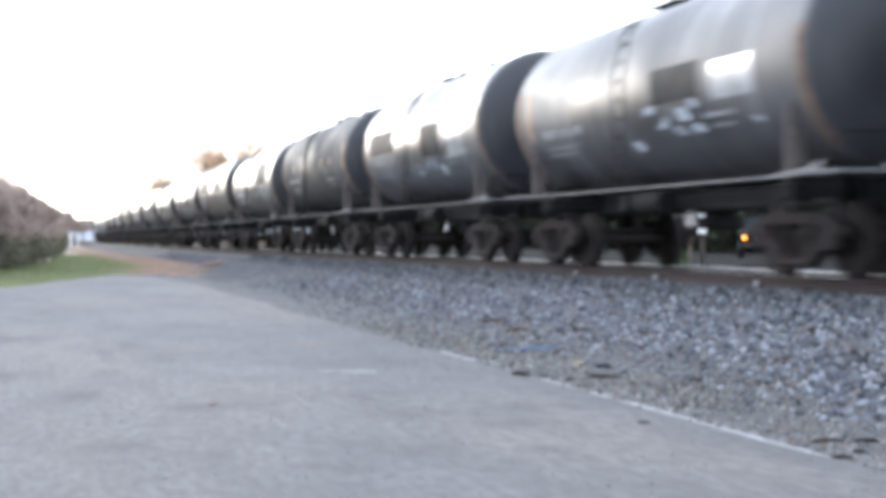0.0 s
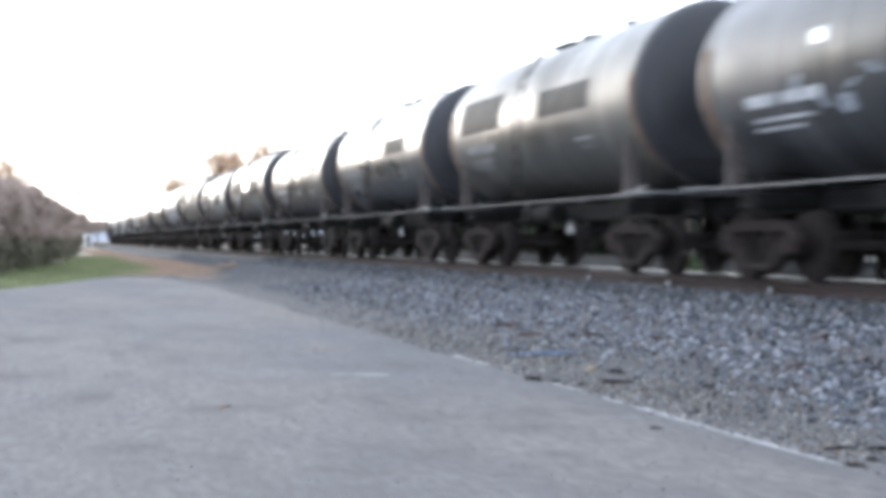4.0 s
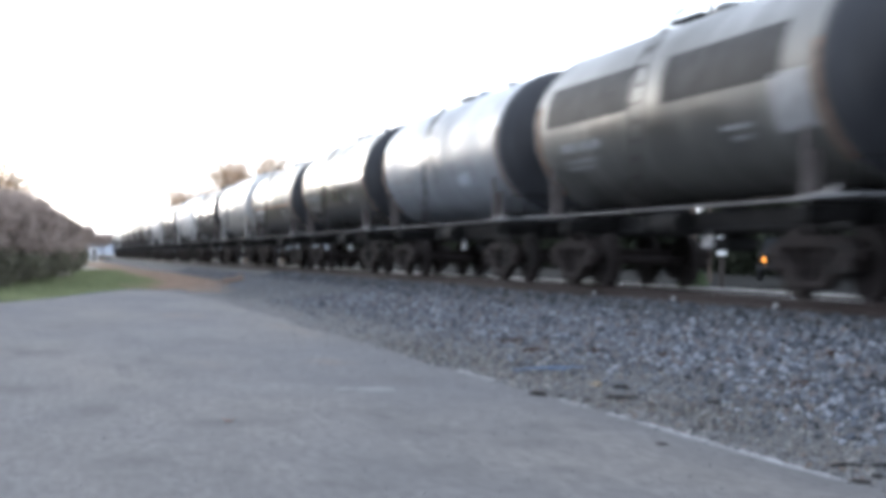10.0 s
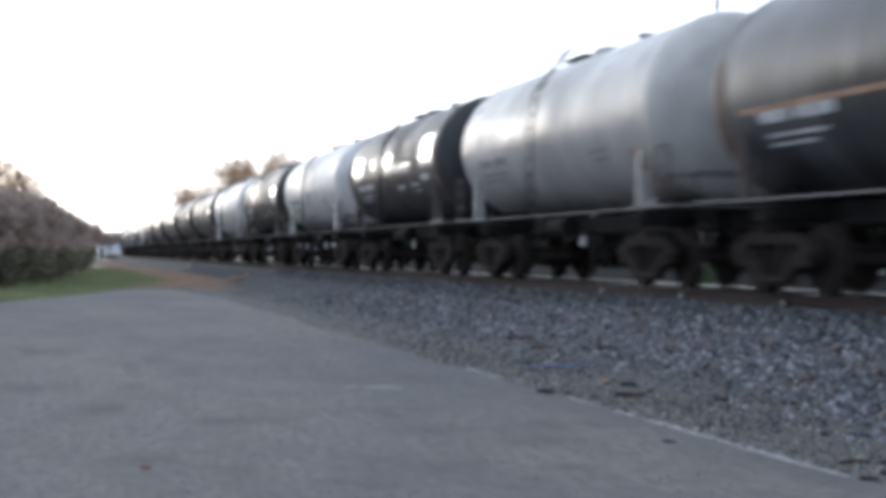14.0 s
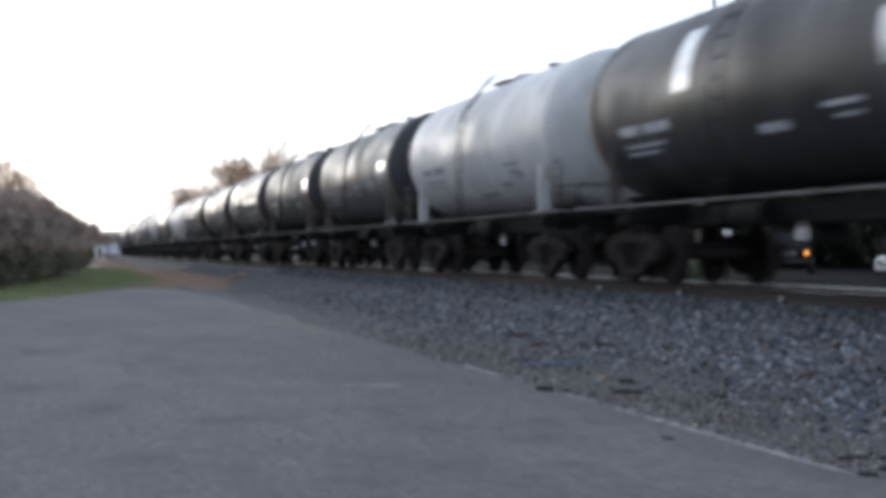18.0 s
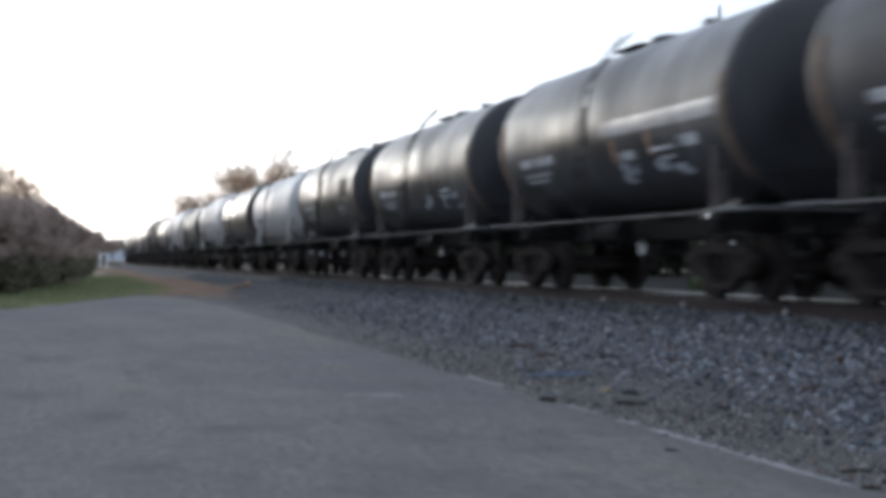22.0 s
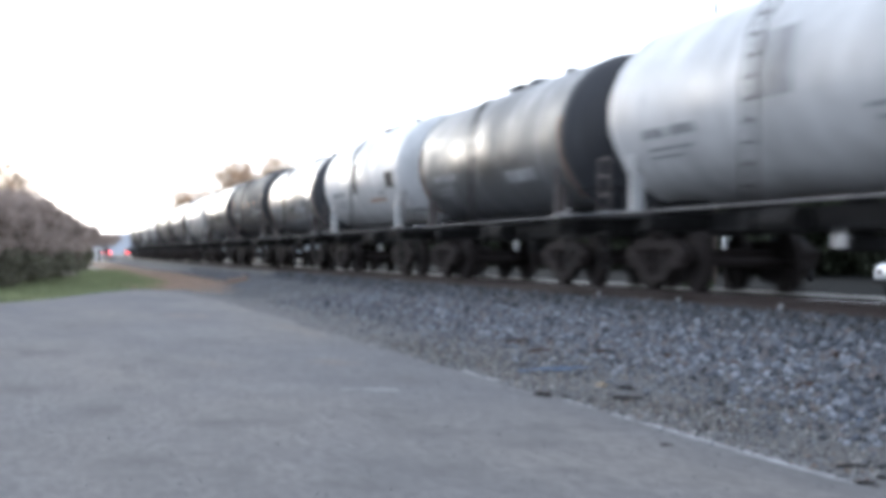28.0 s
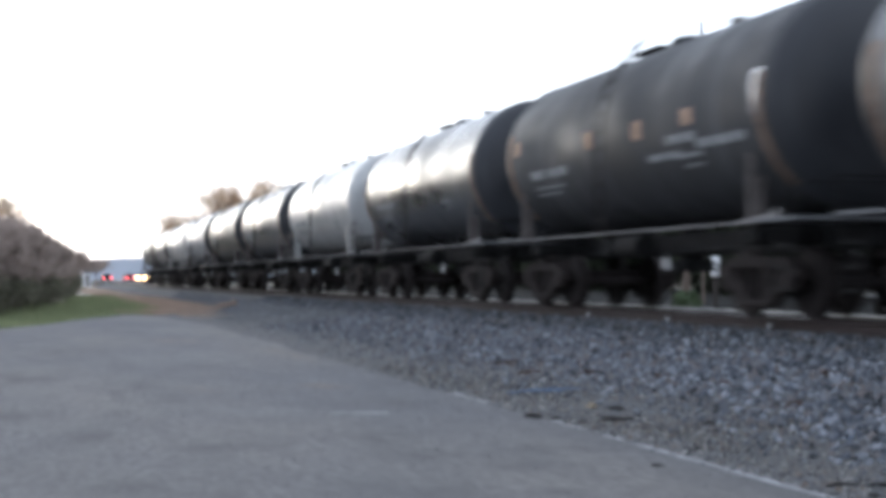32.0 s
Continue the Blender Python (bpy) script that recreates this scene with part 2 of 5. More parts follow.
def glow(name, color, strength):
    m = bpy.data.materials.new(name)
    m.use_nodes = True
    b = m.node_tree.nodes["Principled BSDF"]
    b.inputs["Base Color"].default_value = (*color, 1)
    b.inputs["Emission Color"].default_value = (*color, 1)
    b.inputs["Emission Strength"].default_value = strength
    return m


AMBER = glow("amber_lamp", (1.0, 0.36, 0.05), 1.5)
REDLAMP = glow("red_lamp", (1.0, 0.1, 0.1), 5)
WARMLAMP = glow("headlamp", (1.0, 0.55, 0.22), 16)


def tank_paint(name, color, rough, grime=0.5, dust=0.1, spec=0.5, film_tint=(0.25, 0.258, 0.27)):
    """Old tank paint: road dust in broad clouds, spills and grime that run down in streaks, uneven gloss."""
    m = mat(name, color, rough, noise_scale=1.6, amount=0.16, dirt=(0.03, 0.028, 0.027), dirt_scale=0.6, dirt_amount=grime, vary=0.12, spec=spec)
    nt = m.node_tree
    b = nt.nodes["Principled BSDF"]
    tc = nt.nodes.new("ShaderNodeTexCoord")

    def cloud_of(scale, size, lo, hi, top):
        mp = nt.nodes.new("ShaderNodeMapping")
        mp.inputs["Scale"].default_value = scale
        nt.links.new(tc.outputs["Object"], mp.inputs["Vector"])
        nz = nt.nodes.new("ShaderNodeTexNoise")
        nz.inputs["Scale"].default_value = size
        nz.inputs["Detail"].default_value = 5
        nt.links.new(mp.outputs[0], nz.inputs["Vector"])
        mr = nt.nodes.new("ShaderNodeMapRange")
        mr.inputs["From Min"].default_value = lo
        mr.inputs["From Max"].default_value = hi
        mr.inputs["To Max"].default_value = top
        nt.links.new(nz.outputs["Fac"], mr.inputs["Value"])
        return nz, mr

    def laid_over(fac, tint):
        mx = nt.nodes.new("ShaderNodeMix")
        mx.data_type = "RGBA"
        nt.links.new(fac.outputs[0], mx.inputs["Factor"])
        nt.links.new(b.inputs["Base Color"].links[0].from_socket, mx.inputs[6])
        mx.inputs[7].default_value = (*tint, 1)
        nt.links.new(mx.outputs[2], b.inputs["Base Color"])

    nz, streak = cloud_of((0.35, 1.5, 0.35), 1.9, 0.5, 0.72, grime)
    laid_over(streak, (0.04, 0.034, 0.03))
    n2, film = cloud_of((0.8, 0.5, 0.8), 1.1, 0.4, 0.75, dust)
    laid_over(film, film_tint)
    n3, runs = cloud_of((0.22, 2.4, 0.22), 1.5, 0.52, 0.74, min(0.5, dust * 1.6))
    laid_over(runs, film_tint)
    mr = nt.nodes.new("ShaderNodeMapRange")
    mr.inputs["From Min"].default_value = 0.35
    mr.inputs["From Max"].default_value = 0.7
    mr.inputs["To Min"].default_value = rough * 0.85
    mr.inputs["To Max"].default_value = rough * 1.4 + 0.04
    nt.links.new(n2.outputs["Fac"], mr.inputs["Value"])
    nt.links.new(mr.outputs[0], b.inputs["Roughness"])
    return m


PAINT = {
    "black": tank_paint("black_tank_paint", (0.021, 0.022, 0.026), 0.42, 0.3, 0.1, 0.35),
    "matte": tank_paint("dull_black_tank_paint", (0.03, 0.031, 0.034), 0.6, 0.3, 0.1, 0.3),
    "gloss": tank_paint("gloss_black_tank_paint", (0.026, 0.028, 0.031), 0.33, 0.25, 0.2, 0.47),
    "glossblue": tank_paint("gloss_blue_grey_tank_paint", (0.036, 0.04, 0.047), 0.27, 0.25, 0.18, 0.45),
    "dark": tank_paint("faded_black_tank_paint", (0.038, 0.04, 0.043), 0.4, 0.3, 0.27, 0.52),
    "grey": tank_paint("grey_tank_paint", (0.075, 0.078, 0.083), 0.3, 0.4, 0.25, 0.5),
    "white": tank_paint("white_tank_paint", (0.55, 0.55, 0.545), 0.4, 0.16, 0.1, 0.3),
    "blue": tank_paint("blue_grey_tank_paint", (0.065, 0.07, 0.078), 0.32, 0.4, 0.3, 0.5),
    "tan": tank_paint("olive_grey_dusty_paint", (0.06, 0.06, 0.054), 0.34, 0.45, 0.35, 0.42, (0.24, 0.235, 0.22)),
    "lightblue": tank_paint("pale_blue_tank_paint", (0.25, 0.27, 0.3), 0.34, 0.25, 0.1, 0.4),
    "cream": tank_paint("cream_tank_paint", (0.43, 0.425, 0.41), 0.32, 0.25, 0.1, 0.4),
    "olive": tank_paint("olive_grey_tank_paint", (0.026, 0.026, 0.023), 0.28, 0.3, 0.14, 0.45),
}


HEADPAINT = tank_paint("dark_head_paint", (0.02, 0.021, 0.025), 0.5, 0.2, 0.05, 0.35)


# ---- mesh helpers ----
def part(name, bm, material, parent, label=""):
    me = bpy.data.meshes.new(name)
    bm.to_mesh(me)
    bm.free()
    me.materials.append(material)
    ob = new(name, me)
    ob.parent = parent
    if label:
        ob["label"] = label
    return ob


def box(bm, c, s, bevel=0.0):
    r = bmesh.ops.create_cube(bm, size=1, matrix=Matrix.Translation(c) @ Matrix.Diagonal((*s, 1)))
    if bevel:
        es = list({e for v in r["verts"] for e in v.link_edges})
        bmesh.ops.bevel(bm, geom=es, offset=bevel, segments=1, affect="EDGES")
    return bm


def tube(bm, a, b, r, seg=8, r2=None):
    a, b = Vector(a), Vector(b)
    d = b - a
    m = Matrix.Translation((a + b) / 2) @ d.to_track_quat("Z", "Y").to_matrix().to_4x4()
    bmesh.ops.create_cone(bm, cap_ends=True, segments=seg, radius1=r, radius2=r if r2 is None else r2, depth=d.length, matrix=m)
    return bm


def smooth(ob):
    for p in ob.data.polygons:
        p.use_smooth = True
    return ob


def lathe_y(bm, profile, seg=40, z=0.0, x=0.0):
    """Turn (y, radius) pairs about the y axis at height z."""
    rings = []
    for y, r in profile:
        if r < 1e-4:
            rings.append([bm.verts.new((x, y, z))])
        else:
            rings.append([bm.verts.new((x + r * math.cos(2 * math.pi * k / seg), y, z + r * math.sin(2 * math.pi * k / seg))) for k in range(seg)])
    for p, q in zip(rings, rings[1:]):
        for k in range(seg):
            k2 = (k + 1) % seg
            vs = [p[k % len(p)], p[k2 % len(p)], q[k2 % len(q)], q[k % len(q)]]
            vs = list(dict.fromkeys(vs))
            if len(vs) > 2:
                bm.faces.new(vs)
    bmesh.ops.recalc_face_normals(bm, faces=bm.faces)
    return bm


def lathe_x(bm, profile, seg=20, c=(0, 0, 0)):
    """Turn (x, radius) pairs about an axis along x through c."""
    rings = []
    for xx, r in profile:
        rings.append([bm.verts.new((c[0] + xx, c[1] + r * math.cos(2 * math.pi * k / seg), c[2] + r * math.sin(2 * math.pi * k / seg))) for k in range(seg)])
    for p, q in zip(rings, rings[1:]):
        for k in range(seg):
            bm.faces.new([p[k], p[(k + 1) % seg], q[(k + 1) % seg], q[k]])
    bm.faces.new(rings[0])
    bm.faces.new(rings[-1])
    bmesh.ops.recalc_face_normals(bm, faces=bm.faces)
    return bm


# ---- setting: ground, lot, track bed ----
def strip_mesh(name, ys, profile, material, jitter=0.0, curve=True):
    """A sheet that runs along the track: profile of (x offset from the track, z)."""
    rng = random.Random(5)
    verts, faces = [], []
    for y in ys:
        base = track_x(y) if curve else TRACK
        for dx, z in profile:
            if curve:
                dx = bed_dx(dx, y)
            verts.append((base + dx + rng.uniform(-jitter, jitter), y, z + rng.uniform(-jitter, jitter) * 0.5))
    n = len(profile)
    for i in range(len(ys) - 1):
        for j in range(n - 1):
            faces.append((i * n + j, i * n + j + 1, (i + 1) * n + j + 1, (i + 1) * n + j))
    me = bpy.data.meshes.new(name)
    me.from_pydata(verts, [], faces)
    me.materials.append(material)
    return new(name, me)


bm = bmesh.new()
bmesh.ops.create_grid(bm, x_segments=40, y_segments=40, size=3000)
for v in bm.verts:
    v.co.z = -0.06
ground = part("ground", bm, EARTH, None)
tagged(ground, "brown earth and thin grass running out to the horizon", "ground", kind="structure")

LOT_EDGE = 4.13
bm = bmesh.new()
rng = random.Random(11)
edge = []
y = -12.0
while y < 42:
    edge.append((LOT_EDGE - 0.02 + 0.45 * min(1.0, max(0.0, (15.0 - y) / 3.0)) + 0.09 * math.sin(y * 0.7) * (0.2 if 7 < y < 16 else 1) + rng.uniform(-0.05, 0.05), y))
    y += 0.4
far = [(3.8, 44.6), (3.62, 47.5), (3.42, 50.6), (2.8, 52.4), (2.1, 51.4), (1.4, 49.3), (0.14, 42.6), (-1.41, 37.4), (-3.4, 34.0), (-8, 30), (-40, 24)]
loop = edge + far + [(-40, -12)]
top = [bm.verts.new((x, yy, 0)) for x, yy in loop]
f0 = bm.faces.new(top)
r = bmesh.ops.extrude_face_region(bm, geom=[f0])
bmesh.ops.translate(bm, verts=[g for g in r["geom"] if isinstance(g, bmesh.types.BMVert)], vec=(0, 0, -0.05))
bmesh.ops.recalc_face_normals(bm, faces=bm.faces)
if f0.normal.z < 0:
    bmesh.ops.reverse_faces(bm, faces=bm.faces)
lot = part("pavement", bm, ASPHALT, None)
tagged(lot, "worn pale grey asphalt lot with stains and a ragged edge", "pavement", kind="structure")

BED = [(-8.4, -0.08), (-7.0, -0.045), (-6.2, -0.012), (-5.75, 0.004), (-5.0, 0.012), (-4.5, 0.035), (-4.0, 0.07), (-3.0, 0.17), (-2.2, 0.30), (-1.7, 0.42), (-1.3, 0.475), (-1.06, 0.475), (-0.98, 0.43), (0.0, 0.40), (1.3, 0.40), (1.7, 0.38), (2.4, 0.24), (3.6, 0.0), (5.0, -0.08)]


def bed_dx(dx, y):
    """The foot of the bed draws in beyond the lot."""
    k = min(1.0, max(0.0, (y - 51) / 14))
    return dx if dx > -1.7 else -1.7 + (dx + 1.7) * (1 - 0.74 * k)


def bed_z(dx):
    for (x0, z0), (x1, z1) in zip(BED, BED[1:]):
        if x0 <= dx <= x1:
            return z0 + (z1 - z0) * (dx - x0) / (x1 - x0)
    return -0.08


ys = [-60 + 1.5 * i for i in range(90)] + [75 + 12 * i for i in range(60)]
bed = strip_mesh("track_bed", ys, BED, GRAVEL, 0.02)
DARK_STRIP = [(-1.1, 0.45), (-1.02, 0.485), (-0.95, 0.48), (0.95, 0.445), (1.25, 0.43), (1.36, 0.395)]
dark_strip = strip_mesh("oily_ballast", ys, DARK_STRIP, DARK_BALLAST, 0.008, True)
tagged(dark_strip, "dark brown ballast packed between and under the rails", "track bed", kind="structure")
tagged(bed, "grey crushed stone bed sloping up to the rails", "track bed", kind="structure")


def rail(side, name):
    prof = [(-0.035, 0.0), (-0.035, -0.035), (-0.009, -0.05), (-0.009, -0.13), (-0.07, -0.15), (-0.07, -0.17), (0.07, -0.17), (0.07, -0.15), (0.009, -0.13), (0.009, -0.05), (0.035, -0.035), (0.035, 0.0)]
    yy = [-80 + 4 * i for i in range(60)] + [170 + 20 * i for i in range(30)]
    thing = new(name)
    verts, faces = [], []
    n = len(prof)
    for y in yy:
        for dx, dz in prof:
            verts.append((track_x(y) + side * 0.753 + dx, y, RAIL + dz - 0.004))
    for i in range(len(yy) - 1):
        for j in range(n - 1):
            faces.append((i * n + j, i * n + j + 1, (i + 1) * n + j + 1, (i + 1) * n + j))
    me = bpy.data.meshes.new("rail_web")
    me.from_pydata(verts, [], faces)
    me.materials.append(RAILSIDE)
    web = new("rail_web", me)
    web.parent = thing
    verts, faces = [], []
    for y in yy:
        for dx in (-0.034, 0.034):
            verts.append((track_x(y) + side * 0.753 + dx, y, RAIL))
    for i in range(len(yy) - 1):
        faces.append((2 * i, 2 * i + 1, 2 * i + 3, 2 * i + 2))
    me = bpy.data.meshes.new("running_surface")
    me.from_pydata(verts, [], faces)
    me.materials.append(RAILTOP)
    if side > 0:
        head = [(-0.0365, -0.003), (-0.0365, -0.034)]
        verts = [(track_x(y) + side * 0.753 + dx, y, RAIL + dz) for y in yy for dx, dz in head]
        faces = [(2 * i, 2 * i + 1, 2 * i + 3, 2 * i + 2) for i in range(len(yy) - 1)]
        worn = bpy.data.meshes.new("gauge_face")
        worn.from_pydata(verts, [], faces)
        worn.materials.append(GAUGEFACE)
        face = new("gauge_face", worn)
        face.parent = thing
        face["label"] = "bright flange-worn inner face of the rail head"
    topp = new("running_surface", me)
    topp.parent = thing
    topp["label"] = "polished bright running surface"
    tagged(thing, "rust-brown steel rail with a polished running surface", "rail", "rails of the track")
    return thing


rail(-1, "rail")
rail(1, "rail")

# hills and far woods
bm = bmesh.new()
rng = random.Random(3)
prev = None
for i in range(200):
    a = -1.2 + i * 0.012
    d = 1400
    h = 19 + 2.2 * math.sin(a * 31 - 1.2) + rng.uniform(-0.7, 0.7)
    lo = bm.verts.new((d * math.sin(a), d * math.cos(a), -2))
    hi = bm.verts.new((d * math.sin(a), d * math.cos(a), h))
    bk = bm.verts.new(((d + 300) * math.sin(a), (d + 300) * math.cos(a), -2))
    if prev:
        bm.faces.new((prev[0], lo, hi, prev[1]))
        bm.faces.new((prev[1], hi, bk, prev[2]))
    prev = (lo, hi, bk)
tagged(part("backdrop", bm, HILLS, None), "low blue wooded hills on the horizon, haze put in as a glow", "hills", kind="structure")


# ---- the train ----
CAR_L = 13.2
R_TANK, Z_TANK = 1.465, 2.835
HALF = 5.4          # half the straight part of a tank


def tank_patch(y0, y1, a0, a1, lift=0.006, seg=10, skew=0.0):
    """A thin sheet lying on the tank; angles in degrees up from the side that faces -x."""
    bm = bmesh.new()
    rows = []
    for rr in (R_TANK + lift, R_TANK - 0.004):
        for y in (y0, y1):
            rows.append([bm.verts.new((-rr * math.cos(radians(a0 + (a1 - a0) * k / seg)), y + skew * k / seg, Z_TANK + rr * math.sin(radians(a0 + (a1 - a0) * k / seg)))) for k in range(seg + 1)])
    o0, o1, i0, i1 = rows
    for k in range(seg):
        bm.faces.new((o0[k], o0[k + 1], o1[k + 1], o1[k]))
        bm.faces.new((o0[k], i0[k], i0[k + 1], o0[k + 1]))
        bm.faces.new((o1[k], o1[k + 1], i1[k + 1], i1[k]))
    bm.faces.new((o0[0], o1[0], i1[0], i0[0]))
    bm.faces.new((o0[-1], i0[-1], i1[-1], o1[-1]))
    bmesh.ops.recalc_face_normals(bm, faces=bm.faces)
    return bm


def tank_shell():
    """The straight barrel of the tank with its weld seams and end rings."""
    h = HALF - 0.06
    prof = [(-h, R_TANK - 0.01), (-h, R_TANK + 0.012), (-h + 0.08, R_TANK + 0.012), (-h + 0.10, R_TANK), (-h + 0.13, R_TANK), (-h + 0.25, R_TANK)]
    half = [(-y, r) for y, r in reversed(prof)]
    for s in (-1.65, 1.65):
        prof += [(s - 0.16, R_TANK), (s - 0.08, R_TANK), (s - 0.05, R_TANK), (s - 0.03, R_TANK + 0.006), (s + 0.03, R_TANK + 0.006), (s + 0.05, R_TANK), (s + 0.08, R_TANK), (s + 0.16, R_TANK)]
    bm = bmesh.new()
    return lathe_y(bm, prof + half, 48, Z_TANK)


def f_head(bm):
    """A dished tank head at the -y end, with the flange that meets the barrel."""
    prof = [(-HALF - 0.62, 0.0)]
    for k in range(1, 10):
        a = k / 9 * math.pi / 2
        prof.append((-HALF - 0.62 * math.cos(a), R_TANK * math.sin(a)))
    prof.append((-HALF + 0.07, R_TANK))
    lathe_y(bm, prof, 48, Z_TANK)


def saddle(yc):
    bm = bmesh.new()
    for sx in (-1, 1):
        box(bm, (sx * 0.62, yc, 1.30), (1.0, 0.30, 0.22))
    return bm


def side_frame():
    """Cast truck side: a top member, two sloping arms to the spring nest, journal ends."""
    bm = bmesh.new()
    def poly(pts, t=0.13):
        vs = [bm.verts.new((-t / 2, y, z)) for y, z in pts]
        f = bm.faces.new(vs)
        r = bmesh.ops.extrude_face_region(bm, geom=[f])
        bmesh.ops.translate(bm, verts=[g for g in r["geom"] if isinstance(g, bmesh.types.BMVert)], vec=(t, 0, 0))
    poly([(-1.18, 0.62), (-0.75, 0.80), (0.75, 0.80), (1.18, 0.62), (1.18, 0.50), (0.7, 0.66), (-0.7, 0.66), (-1.18, 0.50)], 0.16)
    for s in (-1, 1):
        poly([(s * 0.98, 0.60), (s * 0.80, 0.68), (s * 0.22, 0.24), (s * 0.42, 0.15)], 0.17)
        box(bm, (0, s * 0.89, 0.47), (0.22, 0.30, 0.26), 0.04)
        box(bm, (0, s * 0.36, 0.48), (0.15, 0.10, 0.4))
    box(bm, (0, 0, 0.18), (0.22, 0.82, 0.10), 0.03)
    bmesh.ops.recalc_face_normals(bm, faces=bm.faces)
    return bm


def springs():
    prof = []
    for k in range(6):
        z = 0.235 + k * 0.06
        prof += [(z, 0.06), (z + 0.012, 0.10), (z + 0.04, 0.10), (z + 0.052, 0.06)]
    bm = bmesh.new()
    rings = [[bm.verts.new((r * math.cos(2 * math.pi * k / 10), r * math.sin(2 * math.pi * k / 10), z)) for k in range(10)] for z, r in prof]
    for p, q in zip(rings, rings[1:]):
        for k in range(10):
            bm.faces.new((p[k], p[(k + 1) % 10], q[(k + 1) % 10], q[k]))
    return bm


def wheelset():
    bm = bmesh.new()
    for sx in (-1, 1):
        prof = [(-0.07, 0.36), (-0.07, 0.45), (0.05, 0.458), (0.06, 0.485), (0.08, 0.485), (0.085, 0.38), (0.02, 0.36), (0.03, 0.14), (0.06, 0.12), (-0.07, 0.12), (-0.04, 0.16), (-0.02, 0.34)]
        prof = [(-x * sx * -1 * -1, r) for x, r in prof]
        lathe_x(bm, prof, 22, (sx * 0.755, 0, 0.46))
    tube(bm, (-1.02, 0, 0.46), (1.02, 0, 0.46), 0.075, 10)
    return bm


SEAMRUST = mat("seam_rust", (0.16, 0.11, 0.08), 0.75, noise_scale=4, amount=0.5, spec=0.15)
LEGMAT = mat("dusty_leg_paint", (0.11, 0.095, 0.09), 0.8, noise_scale=6, amount=0.3, spec=0.2)
M = {}


def shared(key, make, material):
    if key not in M:
        bm = make()
        me = bpy.data.meshes.new(key)
        bm.to_mesh(me)
        bm.free()
        me.materials.append(material)
        M[key] = me
    return M[key]


def put(name, key, make, material, parent, at=(0, 0, 0), rz=0.0, label=""):
    ob = new(name, shared(key, make, material))
    ob.parent = parent
    ob.matrix_local = pose(*at, 0, 0, rz)
    if label:
        ob["label"] = label
    return ob


def bmf(fn):
    def make():
        bm = bmesh.new()
        fn(bm)
        return bm
    return make


def f_center_sill(bm):
    box(bm, (0, 0, 1.06), (0.56, 12.0, 0.34), 0.02)
    for s in (-1, 1):
        box(bm, (0, s * 4.4, 1.06), (2.5, 0.5, 0.22), 0.03)


def f_side_sill(bm):
    box(bm, (0, 0, 1.235), (0.08, 10.0, 0.032), 0.006)


def f_platform(bm):
    box(bm, (0, 0, 1.25), (2.92, 1.05, 0.06), 0.012)


def f_step(bm):
    for y in (-0.2, 0.2):
        tube(bm, (0, y, 0.35), (0, y, 1.22), 0.02, 6)
    for z in (0.37, 0.65, 0.93):
        box(bm, (0, 0, z), (0.05, 0.42, 0.03))


def f_end_rail(bm):
    for x in (-1.42, 1.42):
        tube(bm, (x, 0, 1.2), (x, 0, 1.7), 0.015, 6)
    tube(bm, (-1.42, 0, 1.7), (1.42, 0, 1.7), 0.012, 6)


def f_coupler(bm):
    box(bm, (0, 0, 0.86), (0.2, 1.1, 0.2), 0.03)
    box(bm, (0.02, 0.5, 0.86), (0.32, 0.26, 0.3), 0.06)


def f_bolster(bm):
    box(bm, (0, 0, 0.55), (2.0, 0.36, 0.24), 0.04)


def f_ladder(bm):
    pts = [(1.62, 1.25), (1.64, 2.9), (1.5, 3.55), (1.1, 4.1), (0.8, 4.42)]
    for s in (-0.2, 0.2):
        for (x0, z0), (x1, z1) in zip(pts, pts[1:]):
            tube(bm, (-x0, s, z0), (-x1, s, z1), 0.016, 6)
    for k in range(11):
        z = 1.45 + 0.28 * k
        for (x0, z0), (x1, z1) in zip(pts, pts[1:]):
            if z0 <= z <= z1:
                x = x0 + (x1 - x0) * (z - z0) / (z1 - z0)
                tube(bm, (-x, -0.2, z), (-x, 0.2, z), 0.014, 5)


def f_dome(bm):
    bmesh.ops.create_cone(bm, cap_ends=True, segments=24, radius1=0.36, radius2=0.35, depth=0.22, matrix=Matrix.Translation((0, 0, Z_TANK + R_TANK - 0.04)))
    bmesh.ops.create_cone(bm, cap_ends=True, segments=24, radius1=0.36, radius2=0.25, depth=0.06, matrix=Matrix.Translation((0, 0, Z_TANK + R_TANK + 0.10)))


def f_valve(bm):
    z = Z_TANK + R_TANK
    tube(bm, (0, 0, z - 0.05), (0, 0, z + 0.10), 0.11, 12)
    tube(bm, (0, 0, z + 0.10), (0, 0, z + 0.16), 0.15, 12)


def f_walk(bm):
    z = Z_TANK + R_TANK + 0.05
    box(bm, (-0.2, 1.1, z), (0.4, 1.3, 0.03))
    for y in (0.5, 1.7):
        box(bm, (-0.2, y, z - 0.09), (0.04, 0.04, 0.18))


def f_leg(bm):
    box(bm, (0, 0, 1.70), (0.06, 0.095, 0.90), 0.012)
    box(bm, (0.10, 0, 1.55), (0.18, 0.03, 0.60))


